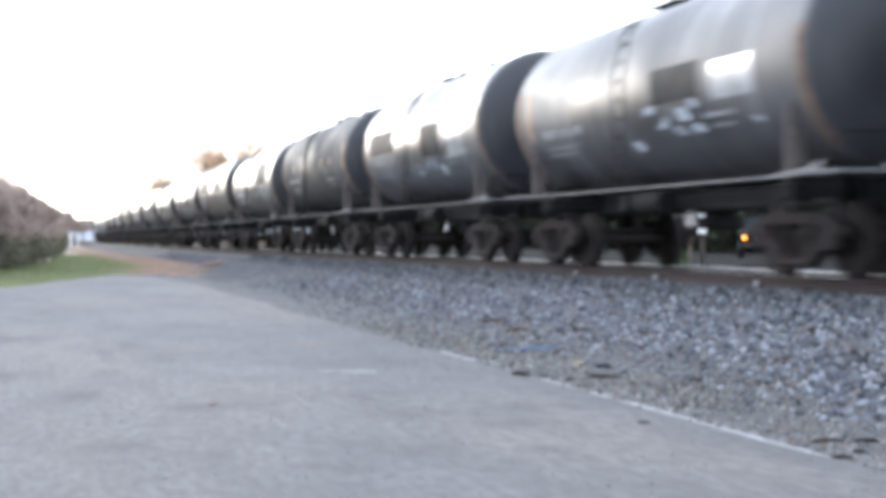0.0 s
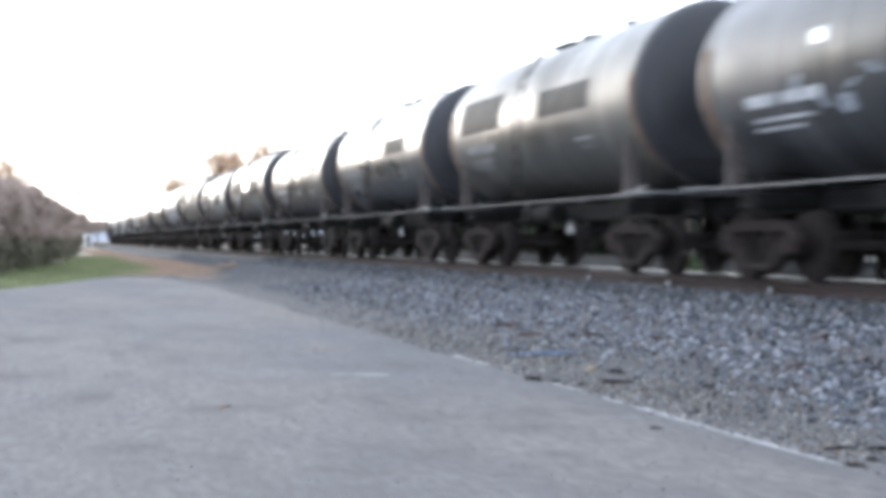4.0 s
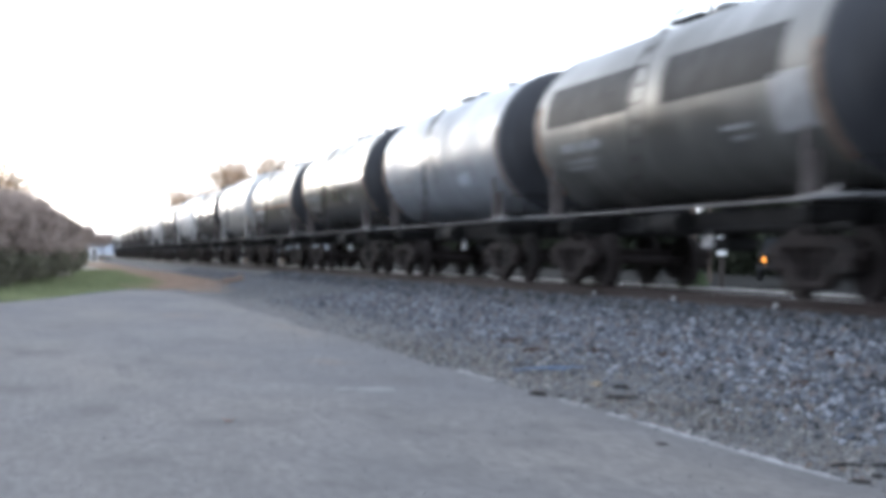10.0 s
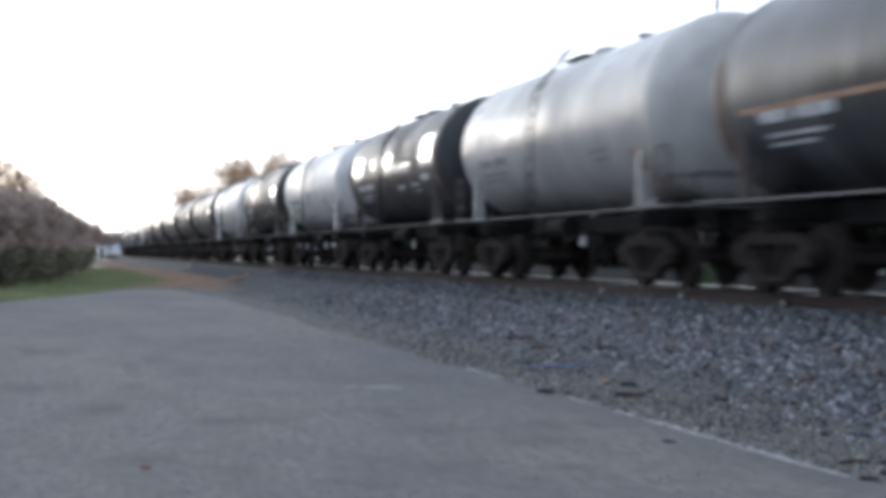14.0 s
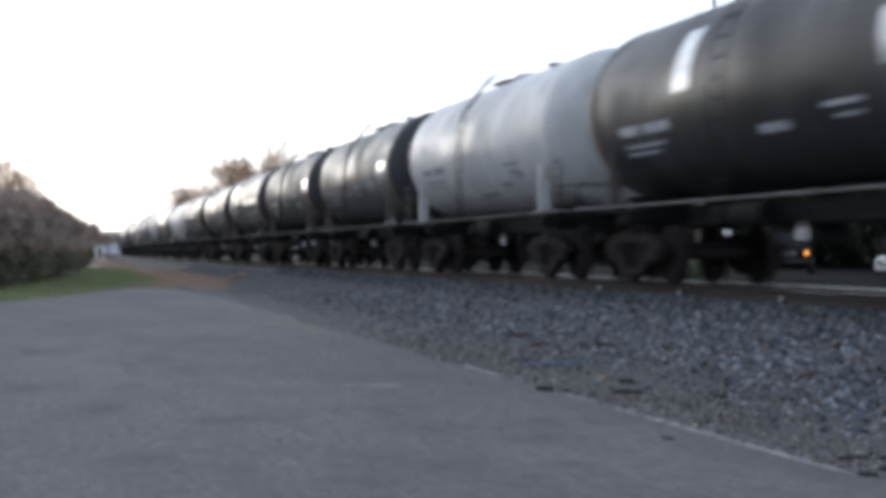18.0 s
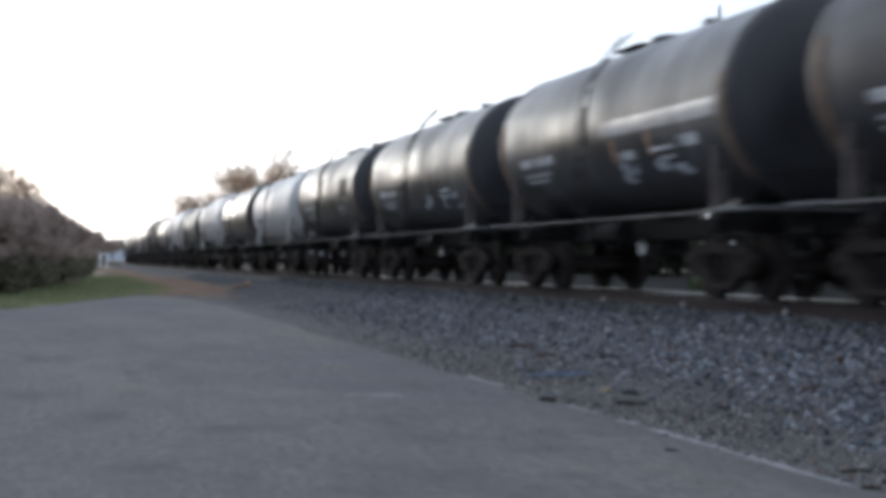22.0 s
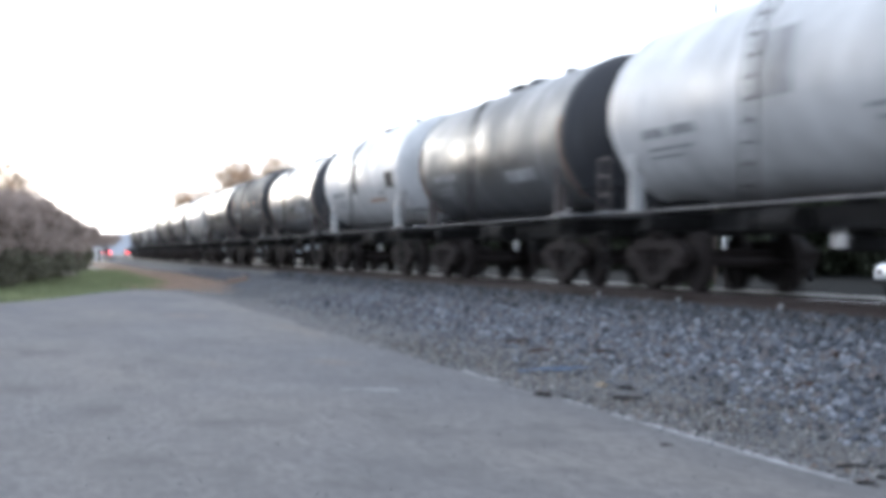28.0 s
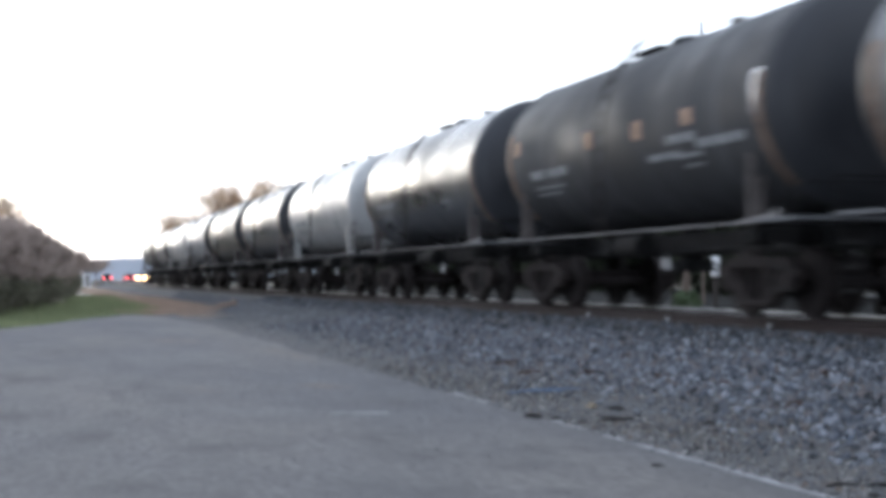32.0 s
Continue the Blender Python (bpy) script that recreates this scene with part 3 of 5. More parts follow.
def f_gusset(bm):
    """A folded plate that rises from the side sill to the end platform."""
    pts = [(-4.3, 1.25), (-5.35, 1.33), (-5.62, 1.40), (-5.62, 1.25)]
    for x in (-0.02, 0.02):
        bm.faces.new([bm.verts.new((x, y, z)) for y, z in pts])
    bm.faces.ensure_lookup_table()
    a, b = list(bm.faces[0].verts), list(bm.faces[1].verts)
    for k in range(4):
        bm.faces.new((a[k], a[(k + 1) % 4], b[(k + 1) % 4], b[k]))
    bmesh.ops.recalc_face_normals(bm, faces=bm.faces)


def f_grab(bm):
    """A bent grab iron standing on the end of the side sill."""
    for y in (-0.24, 0.24):
        tube(bm, (0, y, 1.24), (0, y, 2.16), 0.02, 6)
    for z in (1.55, 1.86, 2.16):
        tube(bm, (0, -0.24, z), (0, 0.24, z), 0.018, 6)


def f_brake(bm):
    tube(bm, (-0.75, 0.2, 1.04), (-0.75, 1.25, 1.04), 0.18, 14)
    box(bm, (-0.75, 1.65, 1.04), (0.3, 0.35, 0.3), 0.04)


def f_rod(bm):
    tube(bm, (-0.5, -3.6, 0.95), (-0.5, 3.6, 0.95), 0.03, 6)


def f_outlet(bm):
    tube(bm, (0, 0, 0.62), (0, 0, 1.45), 0.22, 14)
    box(bm, (0, 0, 0.72), (0.6, 0.5, 0.2), 0.04)


def f_steam(bm):
    box(bm, (0, -0.1, 0.74), (0.03, 0.17, 0.17), 0.008)
    box(bm, (0, -0.1, 0.85), (0.02, 0.02, 0.12))


def tank_car(n, label, paint, marks=(), ladder=True):
    """One tank car, standing on z = 0 at its rail tops, y along the track."""
    car = new("tank_car")
    tagged(car, label, "tank car", "cars of the train")
    p = PAINT[paint]
    legs = p if paint in ("white", "cream") else LEGMAT
    sink = -LOW.get(n, 0.0)
    t = put("tank", "tank_" + paint, tank_shell, p, car, (0, 0, sink))
    smooth(t)
    ends = p if paint in ("white", "cream") else HEADPAINT
    for rz in (0, 180):
        smooth(put("tank_head", "tank_head_" + ends.name, bmf(f_head), ends, car, (0, 0, sink), rz, "" if ends is p else "black tank head"))
    put("center_sill", "center_sill", bmf(f_center_sill), BLACKFRAME, car)
    for s in (-1, 1):
        put("side_sill", "side_sill", bmf(f_side_sill), SILLGREY, car, (s * 1.42, 0, 0), 0, "pale worn side sill")
        put("saddle", "saddle", lambda: saddle(0), BLACKFRAME, car, (0, s * 4.35, 0))
        for sx in (-1, 1):
            put("saddle_leg", "saddle_leg_" + legs.name, bmf(f_leg), legs, car, (sx * 1.34, s * 4.75, 0), 0 if sx < 0 else 180)
            if s < 0:
                put("end_gusset", "end_gusset", bmf(f_gusset), SILLGREY, car, (sx * 1.40, 0, 0), 0, "pale folded end plate")
            if legs is not LEGMAT:
                put("grab_iron", "grab_iron", bmf(f_grab), LEGMAT, car, (sx * 1.40, s * 5.85, 0))
        put("end_platform", "end_platform", bmf(f_platform), GRATING, car, (0, s * 5.6, 0), 90 - 90 * s, "galvanised grating platform")
        put("end_railing", "end_railing", bmf(f_end_rail), BLACKFRAME, car, (0, s * 6.1, 0))
        for sx in (-1, 1):
            put("step", "step", bmf(f_step), BLACKFRAME, car, (sx * 1.42, s * 5.75, 0))
        put("coupler", "coupler", bmf(f_coupler), TRUCKBROWN, car, (0, s * 6.05, 0), 90 - 90 * s)
        truck = new("truck")
        truck.parent = car
        truck.location = (0, s * 4.4, 0)
        for sx in (-1, 1):
            put("side_frame", "side_frame", side_frame, TRUCKBROWN, truck, (sx * 1.03, 0, 0), 0, "dusty brown cast side frame")
            for sy in (-0.13, 0.13):
                put("spring", "spring", springs, RUST, truck, (sx * 1.0, sy, 0))
        put("bolster", "bolster", bmf(f_bolster), TRUCKBROWN, truck)
        for sy in (-1, 1):
            put("wheelset", "wheelset", wheelset, RUST, truck, (0, sy * 0.89, 0))
    if ladder:
        put("ladder", "ladder", bmf(f_ladder), TRUCKBROWN, car)
        put("ladder", "ladder", bmf(f_ladder), BLACKFRAME, car, (0, 0, 0), 180)
    put("dome", "dome_" + paint, bmf(f_dome), p, car, (0, 0, sink))
    put("valve", "valve", bmf(f_valve), SILLGREY, car, (0, -1.7, sink))
    for rz in (0, 180):
        put("top_walkway", "top_walkway", bmf(f_walk), BLACKFRAME, car, (0, 0, sink), rz)
    put("brake_reservoir", "brake_reservoir", bmf(f_brake), BLACKFRAME, car)
    put("brake_rod", "brake_rod", bmf(f_rod), BLACKFRAME, car)
    put("bottom_outlet", "bottom_outlet", bmf(f_outlet), BLACKFRAME, car)
    put("placard", "placard", bmf(f_steam), WHITEPATCH, car, (-1.0, -1.1, 0), 0, "dull grey placard under the tank")
    if paint not in ("white", "cream"):
        for y0, y1, a0, a1 in ((5.12, 5.32, -52, 16), (-5.32, -5.14, -50, 12)):
            put("seam_band", "seam_band_%g" % y0, lambda: tank_patch(y0, y1, a0, a1, 0.018), SEAMRUST, car, (0, 0, sink), 0, "rust-tinged seam band")
    for k, (y0, y1, a0, a1, m) in enumerate(marks):
        if m == "SCRAWL":
            rr = random.Random(int(900 + n))
            for _ in range(9):
                ya, aa = rr.uniform(y0, y1 - 0.3), rr.uniform(a0, a1 - 4)
                w, h, sk = rr.uniform(0.08, 0.4), rr.uniform(3, 9), rr.uniform(-0.3, 0.3)
                lf = rr.uniform(0.008, 0.014)
                bm = tank_patch(ya, ya + w, aa, min(a1, aa + h), lf, 4, sk)
                part("paint_scrawl", bm, SCRAWL, car, "pale sprayed scrawl").location.z = sink
            continue
        nm = {"MARK": "stencil_bar", "WHITEPATCH": "white_panel", "DARKPATCH": "dark_panel", "RUSTPATCH": "rust_patch", "SMUDGE": "smudge"}[m]
        key = "patch_%g_%g_%g_%g_%s" % (y0, y1, a0, a1, m + ("" if paint in ("black", "gloss") else "_dim"))
        mm = {"MARK": MARK if paint in ("black", "gloss") else DIMMARK, "WHITEPATCH": WHITEPATCH, "DARKPATCH": DARKPATCH, "RUSTPATCH": RUSTPATCH, "SMUDGE": SMUDGE}[m]
        put(nm, key, lambda: tank_patch(y0, y1, a0, a1), mm, car, (0, 0, sink))
    return car


# Tanks that sit lower in their cradles than the rest, in metres.
LOW = {1: 0.12, 4: 0.1, 7: 0.1, 9: 0.12, 13: 0.12, 22: 0.07, 23: 0.06, 24: 0.14, 25: 0.08, 27: 0.1, 29: 0.13}
# Stencilled data at one end of the tank: y along the car, angles round the tank.
LETTERS = ((3.35, 4.15, -20, -14, "MARK"), (2.2, 3.15, -20, -14, "MARK"), (2.5, 4.1, -28, -26, "MARK"), (2.9, 4.1, -33, -31.2, "MARK"), (-3.3, -2.4, -24, -21.5, "MARK"), (-3.2, -2.6, -30, -28, "MARK"))
D, W, B, K = "DARKPATCH", "WHITEPATCH", "MARK", "RUSTPATCH"
CAR_LIST = {
    -3: ("dark", "soot-black tank car with faded gloss paint", ()),
    -2: ("grey", "weathered grey tank car with dark grime streaks", ()),
    -1: ("dark", "soot-black tank car with faded gloss paint", ()),
    0: ("grey", "weathered grey tank car with dark grime streaks", ()),
    1: ("dark", "faded black tank car with a rusty end seam", ((-4.0, -2.8, -15, 5, W), (4.6, 4.8, -20, 20, K), (-2.4, -0.8, -12, 8, D), (-4.6, 1.0, -38, -12, "SCRAWL"))),
    2: ("blue", "blue-grey tank car with dark panels and one white panel", ((-2.2, -0.6, -19, 9, D), (-4.1, -2.8, -23, 0, W), (2.0, 4.6, -8, 14, D), (-4.4, 0.2, -40, -18, "SCRAWL"))),
    3: ("matte", "matt black tank car dotted with orange rust patches", ((2.95, 3.15, -4, 4, K), (1.05, 1.25, -7, 3, K), (-1.8, -1.6, -5, 4, K), (-3.25, -3.05, -5, 3, K), (-5.2, -4.95, -12, 14, K))),
    4: ("gloss", "glossy black tank car with a dark panel and scuffed sides", ((-3.9, -1.4, -6, 28, D), (-4.3, -2.7, -22, -7, W), (-0.4, 0.0, 8, 20, W), (2.0, 2.3, 5, 12, W), (-4.0, 3.0, -30, -8, "SCRAWL"))),
    5: ("tan", "olive-grey tank car with two dark square panels", ((1.7, 4.5, -3, 25, D), (-3.3, -0.7, -3, 16, D))),
    6: ("glossblue", "blue-grey gloss tank car with a dark panel and stencilled data", ((-3.4, -1.2, -3, 12, D),)),
    7: ("gloss", "glossy black tank car that mirrors the pale sky", ((-4.1, -3.4, 3, 9, D), (0.2, 0.6, -17, 12, D), (-0.6, 0.0, -25, -18, B))),
    8: ("gloss", "dark tank car with two panels and pale spray-painted scrawls", ((1.6, 4.7, -7, 15, D), (-3.8, -0.9, -13, 8, D), (-0.7, 0.7, -8, 12, W), (-3.4, -0.6, -48, -22, "SCRAWL"))),
    # the long thin W sliver is a reflected streak drawn on
    9: ("dark", "grimy dark grey tank car with two faint dark panels", ((2.2, 4.4, -6, 12, D), (-1.7, 0.5, -17, -13, W), (-4.8, -3.7, -20, -2, W), (-3.4, -1.3, -13, 3, D), (-4.6, -0.4, -34, -14, "SCRAWL"))),
    10: ("tan", "dusty olive-grey tank car with two large dark square panels", ((-5.0, -4.0, -30, 0, "SMUDGE"), (0.8, 4.8, -1, 28, D), (-4.3, -0.5, -2, 27, D))),
    11: ("lightblue", "pale blue-grey tank car with a sooty underside", ((-0.1, 0.1, -25, 25, B), (-3.4, -0.6, -36, -20, "SCRAWL"))),
    # the long W stripe is a sky reflection laid on as a sheet
    12: ("olive", "dark olive tank car with a white square and a drawn-on reflection stripe", ((0.5, 1.5, 8, 27, W), (-5.0, -0.85, -7, 2, W))),
    13: ("gloss", "blue-grey tank car with a rust-tinged dark lower half", ((-4.7, 4.7, -14, -11, K),)),
    14: ("cream", "cream-white tank car with a grimy grey underside", ((-4.6, -4.3, -60, -25, K),)),
    # the widest W stripe is a painted highlight, the others are panels
    15: ("black", "black tank car with bright white panels, stencils and a drawn-on highlight stripe", ((3.4, 4.7, -9, 18, W), (-2.6, 0.4, -9, 0, W), (1.7, 2.1, 3, 12, W), (0.1, 0.5, 2, 14, W), (-0.5, -0.1, 4, 14, W), (-4.9, -3.7, -6, 24, W), (-4.4, -3.6, -20, -14, B), (-1.6, -0.9, -26, -21, B))),
    16: ("white", "dirty white tank car with a dark band at its ladder", ((0.1, 0.5, -25, 35, "SMUDGE"), (0.6, 1.6, -46, -42, "SMUDGE"), (-3.6, -3.2, -70, -35, W))),
    17: ("black", "black tank car with a white stripe and a white panel", ((1.3, 1.9, 0, 38, W), (-4.8, -3.9, -10, 15, W), (-1.4, -0.6, -32, -27, B))),
    18: ("white", "clean white tank car with small dark stencils", ((-0.9, 0.2, -50, -46, "SMUDGE"), (-2.3, -1.7, -42, -37, "SMUDGE"), (-3.4, -2.9, -35, -30, "SMUDGE"))),
    19: ("dark", "brown-grey tank car with a white panel and pale stencils", ((-4.8, -3.8, -13, 5, W), (0.3, 1.5, -25, -19, B), (-3.6, -0.2, -28, -12, "SCRAWL"))),
    20: ("black", "black tank car with a white square panel near one end", ((-5.1, -4.3, -9, 10, W), (-2.2, -1.5, -13, -3, W), (0.4, 0.6, -25, 20, B))),
    # the long W band stands in for the horizon's reflection
    21: ("gloss", "glossy black tank car with a drawn-on band of mirrored low bright sky", ((-5.0, -0.45, -10, 0, W), (-0.95, -0.8, -28, -12, K), (-2.5, -2.35, -26, -11, K), (-1.7, -1.1, -27, -21, B), (-4.2, -3.6, -24, -17, B), (0.2, 0.5, -12, 14, D), (-3.6, -0.6, -46, -28, "SCRAWL"))),
    22: ("gloss", "glossy black tank car with scrawled grey lower side", ((-3.8, -0.2, -46, -26, "SCRAWL"),)),
    23: ("gloss", "glossy dark tank car with dark panels and stencils", ((-4.2, -2.9, -9, 13, D), (0.2, 0.7, -5, 20, D))),
    24: ("white", "dirty white tank car with a scuffed lower end", ((-4.4, -3.0, -58, -38, W),)),
    25: ("glossblue", "blue-grey gloss tank car with a dark lower half", ((-4.6, 4.6, -16, -13.5, K),)),
    26: ("white", "dirty white tank car with faint dark smudges", ((-0.8, 0.3, -10, 25, "SMUDGE"), (-4.2, -3.6, -38, -30, D))),
    27: ("dark", "sooty grey-brown tank car with pale stencils", ((-3.4, -1.6, -30, -20, B),)),
    28: ("white", "off-white tank car with a dark panel and rust streaks", ((-4.7, -3.7, -19, -2, D), (0.2, 0.7, -19, 16, D), (-3.2, -1.2, -32, -28, K))),
    29: ("grey", "dusty grey tank car with pale blue scrawls along its side", ((3.4, 4.1, -18, -9, "SMUDGE"), (2.3, 2.9, -20, -11, "SMUDGE"), (0.8, 1.6, -23, -12, "SMUDGE"), (-2.4, -1.3, -24, -10, "SMUDGE"), (-4.6, 0.0, -40, -8, "SCRAWL"), (-4.5, -3.6, -15, 5, W))),
    30: ("matte", "matt black tank car dotted with pale rust spots", ((4.65, 4.95, 0, 10, K), (0.8, 1.1, -7, 4, K), (-1.3, -1.0, -8, 3, K), (-3.15, -2.85, -6, 3, K), (-5.3, -5.05, -8, 14, W), (-3.2, -2.2, -15, -10, B), (-4.7, -3.2, -20, -15, B), (-2.6, -1.4, -23, -19, B))),
    31: ("glossblue", "blue-grey gloss tank car with a dark ladder", ()),
    32: ("cream", "cream-grey tank car catching warm sky light", ()),
    33: ("grey", "weathered grey tank car with dark grime streaks", ()),
    34: ("tan", "dusty olive-grey tank car with a dark ladder", ()),
    35: ("lightblue", "pale blue-white tank car with a sooty underside", ()),
    36: ("cream", "cream-grey tank car catching warm sky light", ()),
    37: ("grey", "weathered grey tank car with dark grime streaks", ()),
    38: ("dark", "soot-black last tank car of the train", ()),
}
CARS = [(n, tank_car(n, label, paint, LETTERS + extra)) for n, (paint, label, extra) in CAR_LIST.items()]

PHASE, V1, V2 = 0.085, 0.885, 0.0005     # car lengths, cars a second, and its change


# Small surges of the train, in car lengths, that the even run leaves over.
SURGE = ((0, 0.045), (2, 0.05), (3, 0.045), (6, 0.0), (7, 0.0), (8, -0.03), (11, -0.04), (13, -0.03), (16, -0.05), (18, -0.06), (20, -0.04), (21, -0.035), (22, -0.015), (23, -0.035), (24, -0.055), (25, -0.062), (28, -0.052), (30, -0.045), (32, -0.02))


def run_of(n, t, surge):
    y = CAR_L * (n + 0.5 + PHASE + surge - V1 * t - V2 * t * t)
    return pose(track_x(y), y, RAIL, 0, 0, -math.degrees(math.atan(SKEW + 2 * BEND * max(0.0, y - BEND_AT))))



# ---- ties and ballast ----
def make_tie():
    bm = bmesh.new()
    box(bm, (0, 0, 0), (2.6, 0.23, 0.18), 0.012)
    return bm


for i in range(230):
    y = -6 + i * 0.55
    ob = new("railroad_tie", shared("railroad_tie", make_tie, TIE))
    ob.matrix_basis = pose(track_x(y), y, RAIL - 0.265, 0, 0, random.uniform(-1, 1))
    tagged(ob, "dark creosoted timber tie under the rails", "railroad tie", "ties of the track")

for y in (18.65, 22.07, 25.6):
    bm = bmesh.new()
    box(bm, (0, 0, 0), (0.05, 0.10, 0.07), 0.01)
    ob = part("rail_clip", bm, LINE, None)
    ob.matrix_basis = pose(track_x(y) - 0.815, y, RAIL - 0.12, 0, 0, 0)
    tagged(ob, "pale painted steel clip against the near rail", "rail clip", "clips along the rail")


def island_stone(name, tint=(1.0, 1.0, 1.0), spread=1.0):
    """Stones joined into one mesh, each with its own shade."""
    m = bpy.data.materials.new(name)
    m.use_nodes = True
    nt = m.node_tree
    b = nt.nodes["Principled BSDF"]
    b.inputs["Roughness"].default_value = 0.85
    g = nt.nodes.new("ShaderNodeNewGeometry")
    cr = nt.nodes.new("ShaderNodeValToRGB")
    cols = [(0.0, (0.012, 0.014, 0.016)), (0.22, (0.04, 0.045, 0.053)), (0.45, (0.09, 0.1, 0.118)), (0.6, (0.13, 0.135, 0.142)), (0.68, (0.138, 0.11, 0.096)), (0.76, (0.12, 0.103, 0.092)), (0.87, (0.18, 0.193, 0.21)), (1.0, (0.29, 0.3, 0.315))]
    cols = [(p, [0.115 + (v - 0.115) * spread for v in c]) for p, c in cols]
    while len(cr.color_ramp.elements) < len(cols):
        cr.color_ramp.elements.new(0.5)
    for e, (p, c) in zip(cr.color_ramp.elements, cols):
        e.position, e.color = p, (c[0] * tint[0], c[1] * tint[1], c[2] * tint[2], 1)
    nt.links.new(g.outputs["Random Per Island"], cr.inputs["Fac"])
    tc = nt.nodes.new("ShaderNodeTexCoord")
    nz = nt.nodes.new("ShaderNodeTexNoise")
    nz.inputs["Scale"].default_value = 30
    nt.links.new(tc.outputs["Object"], nz.inputs["Vector"])
    bp = nt.nodes.new("ShaderNodeBump")
    bp.inputs["Distance"].default_value = 0.01
    nt.links.new(nz.outputs["Fac"], bp.inputs["Height"])
    nt.links.new(bp.outputs[0], b.inputs["Normal"])
    nt.links.new(cr.outputs["Color"], b.inputs["Base Color"])
    return m


ISLE = island_stone("ballast_stones", (0.9, 0.905, 0.955))
ISLE_FAR = island_stone("far_ballast_stones", (0.93, 0.93, 0.95), 0.45)
ISLE_DARK = island_stone("sooty_ballast", (0.5, 0.52, 0.55))
ISLE_TAN = island_stone("dirt_pebbles", (1.12, 1.02, 0.9))
ico = bmesh.new()
bmesh.ops.create_icosphere(ico, subdivisions=1, radius=1)
ico.verts.ensure_lookup_table()
ICO_V = np.array([v.co[:] for v in ico.verts])
ICO_F = np.array([[v.index for v in f.verts] for f in ico.faces])
ico.free()


def raw_mesh(name, v, f, material):
    me = bpy.data.meshes.new(name)
    k = f.shape[1]
    me.vertices.add(len(v))
    me.vertices.foreach_set("co", np.ascontiguousarray(v, dtype=np.float32).ravel())
    me.loops.add(f.size)
    me.loops.foreach_set("vertex_index", f.ravel().astype(np.int32))
    me.polygons.add(len(f))
    me.polygons.foreach_set("loop_start", np.arange(0, f.size, k, dtype=np.int32))
    me.update(calc_edges=True)
    me.materials.append(material)
    return new(name, me)


def stones(name, xs, ys, zs, sizes, seed, material):
    """Many angular stones in one mesh."""
    rs = np.random.RandomState(seed)
    n = len(xs)
    q = rs.normal(size=(n, 3, 3))
    rot = np.linalg.qr(q)[0]
    sc = rs.uniform(0.6, 1.25, (n, 1, 3)) * np.array([1, 1, 0.8])
    v = ICO_V[None] * sc * rs.uniform(0.75, 1.2, (n, len(ICO_V), 1))
    v = np.einsum("nij,nkj->nki", rot, v) * np.asarray(sizes)[:, None, None]
    v[:, :, 0] += np.asarray(xs)[:, None]
    v[:, :, 1] += np.asarray(ys)[:, None]
    v[:, :, 2] += np.asarray(zs)[:, None]
    f = (ICO_F[None] + (np.arange(n) * len(ICO_V))[:, None, None]).reshape(-1, 3)
    return raw_mesh(name, v.reshape(-1, 3), f, material)


def spread_stones(name, bands, x0, x1, foot, material, seed, label, fade=True):
    """Stones strewn over the bed between two offsets from the track; they thin out and shrink towards its foot."""
    rs = np.random.RandomState(seed)
    bx, by, bz, bs = [], [], [], []
    for y0, y1, count, s0, s1 in bands:
        for _ in range(count):
            y = rs.uniform(y0, y1)
            dx = rs.uniform(x0, x1)
            k = min(1.0, max(0.0, (dx + foot) / (1.3 + 1.1 * min(1.0, max(0.0, (y - 9) / 4)))))
            if fade and rs.rand() > min(1.0, 0.06 + k ** 1.7):
                continue
            s = (s0 + (1.3 * s1 - s0) * rs.rand() ** 1.8) * (0.4 + 0.6 * k if fade else 1.0)
            bx.append(track_x(y) + bed_dx(dx, y)), by.append(y), bs.append(s)
            bz.append(max(bed_z(dx), 0.0 if y < 14 else -1) + s * rs.uniform(-0.3, 0.35))
    return tagged(stones(name, bx, by, bz, bs, seed, material), label, "ballast", kind="stuff")


spread_stones("ballast_stones", ((5, 13, 13000, 0.016, 0.042), (13, 24, 17000, 0.02, 0.046), (24, 38, 12000, 0.022, 0.04)), -6.2, -1.9, 5.9, ISLE, 21, "loose angular grey, bluish and tan ballast stones")
spread_stones("weathered_ballast", ((38, 60, 13000, 0.02, 0.036), (60, 95, 6000, 0.028, 0.05)), -6.2, -1.9, 5.9, ISLE_FAR, 24, "weathered grey ballast stones bedded in dust")
spread_stones("sooty_ballast", ((5, 13, 3600, 0.02, 0.044), (13, 24, 4600, 0.022, 0.046), (24, 60, 5200, 0.028, 0.05)), -2.3, -1.1, 6.2, ISLE_DARK, 22, "darker ballast stones dulled by brake dust beside the rail")
spread_stones("pebbles", ((5, 13, 15000, 0.005, 0.014), (13, 22, 11000, 0.007, 0.017)), -6.15, -3.6, 6.2, ISLE_TAN, 23, "small tan and grey pebbles in the dirt at the lot's edge", False)

rs = np.random.RandomState(77)
GRIT = mat("asphalt_grit", (0.11, 0.11, 0.112), 0.9, noise_scale=40, amount=0.5)
gn = 2600
gy = 4.5 + 22 * rs.rand(gn) ** 1.6
gx = np.clip(rs.normal(4.6, 2.6, gn), -6.5, 5.1)
gs = rs.uniform(0.003, 0.008, gn) * (1 + gy / 30)
grit = stones("grit", gx, gy, gs * 0.2, gs, 6, GRIT)
tagged(grit, "fine grit and pebbles strewn over the asphalt", "grit", kind="stuff")

# single larger stones that lie out on top of the ballast
STONE_MESH = []
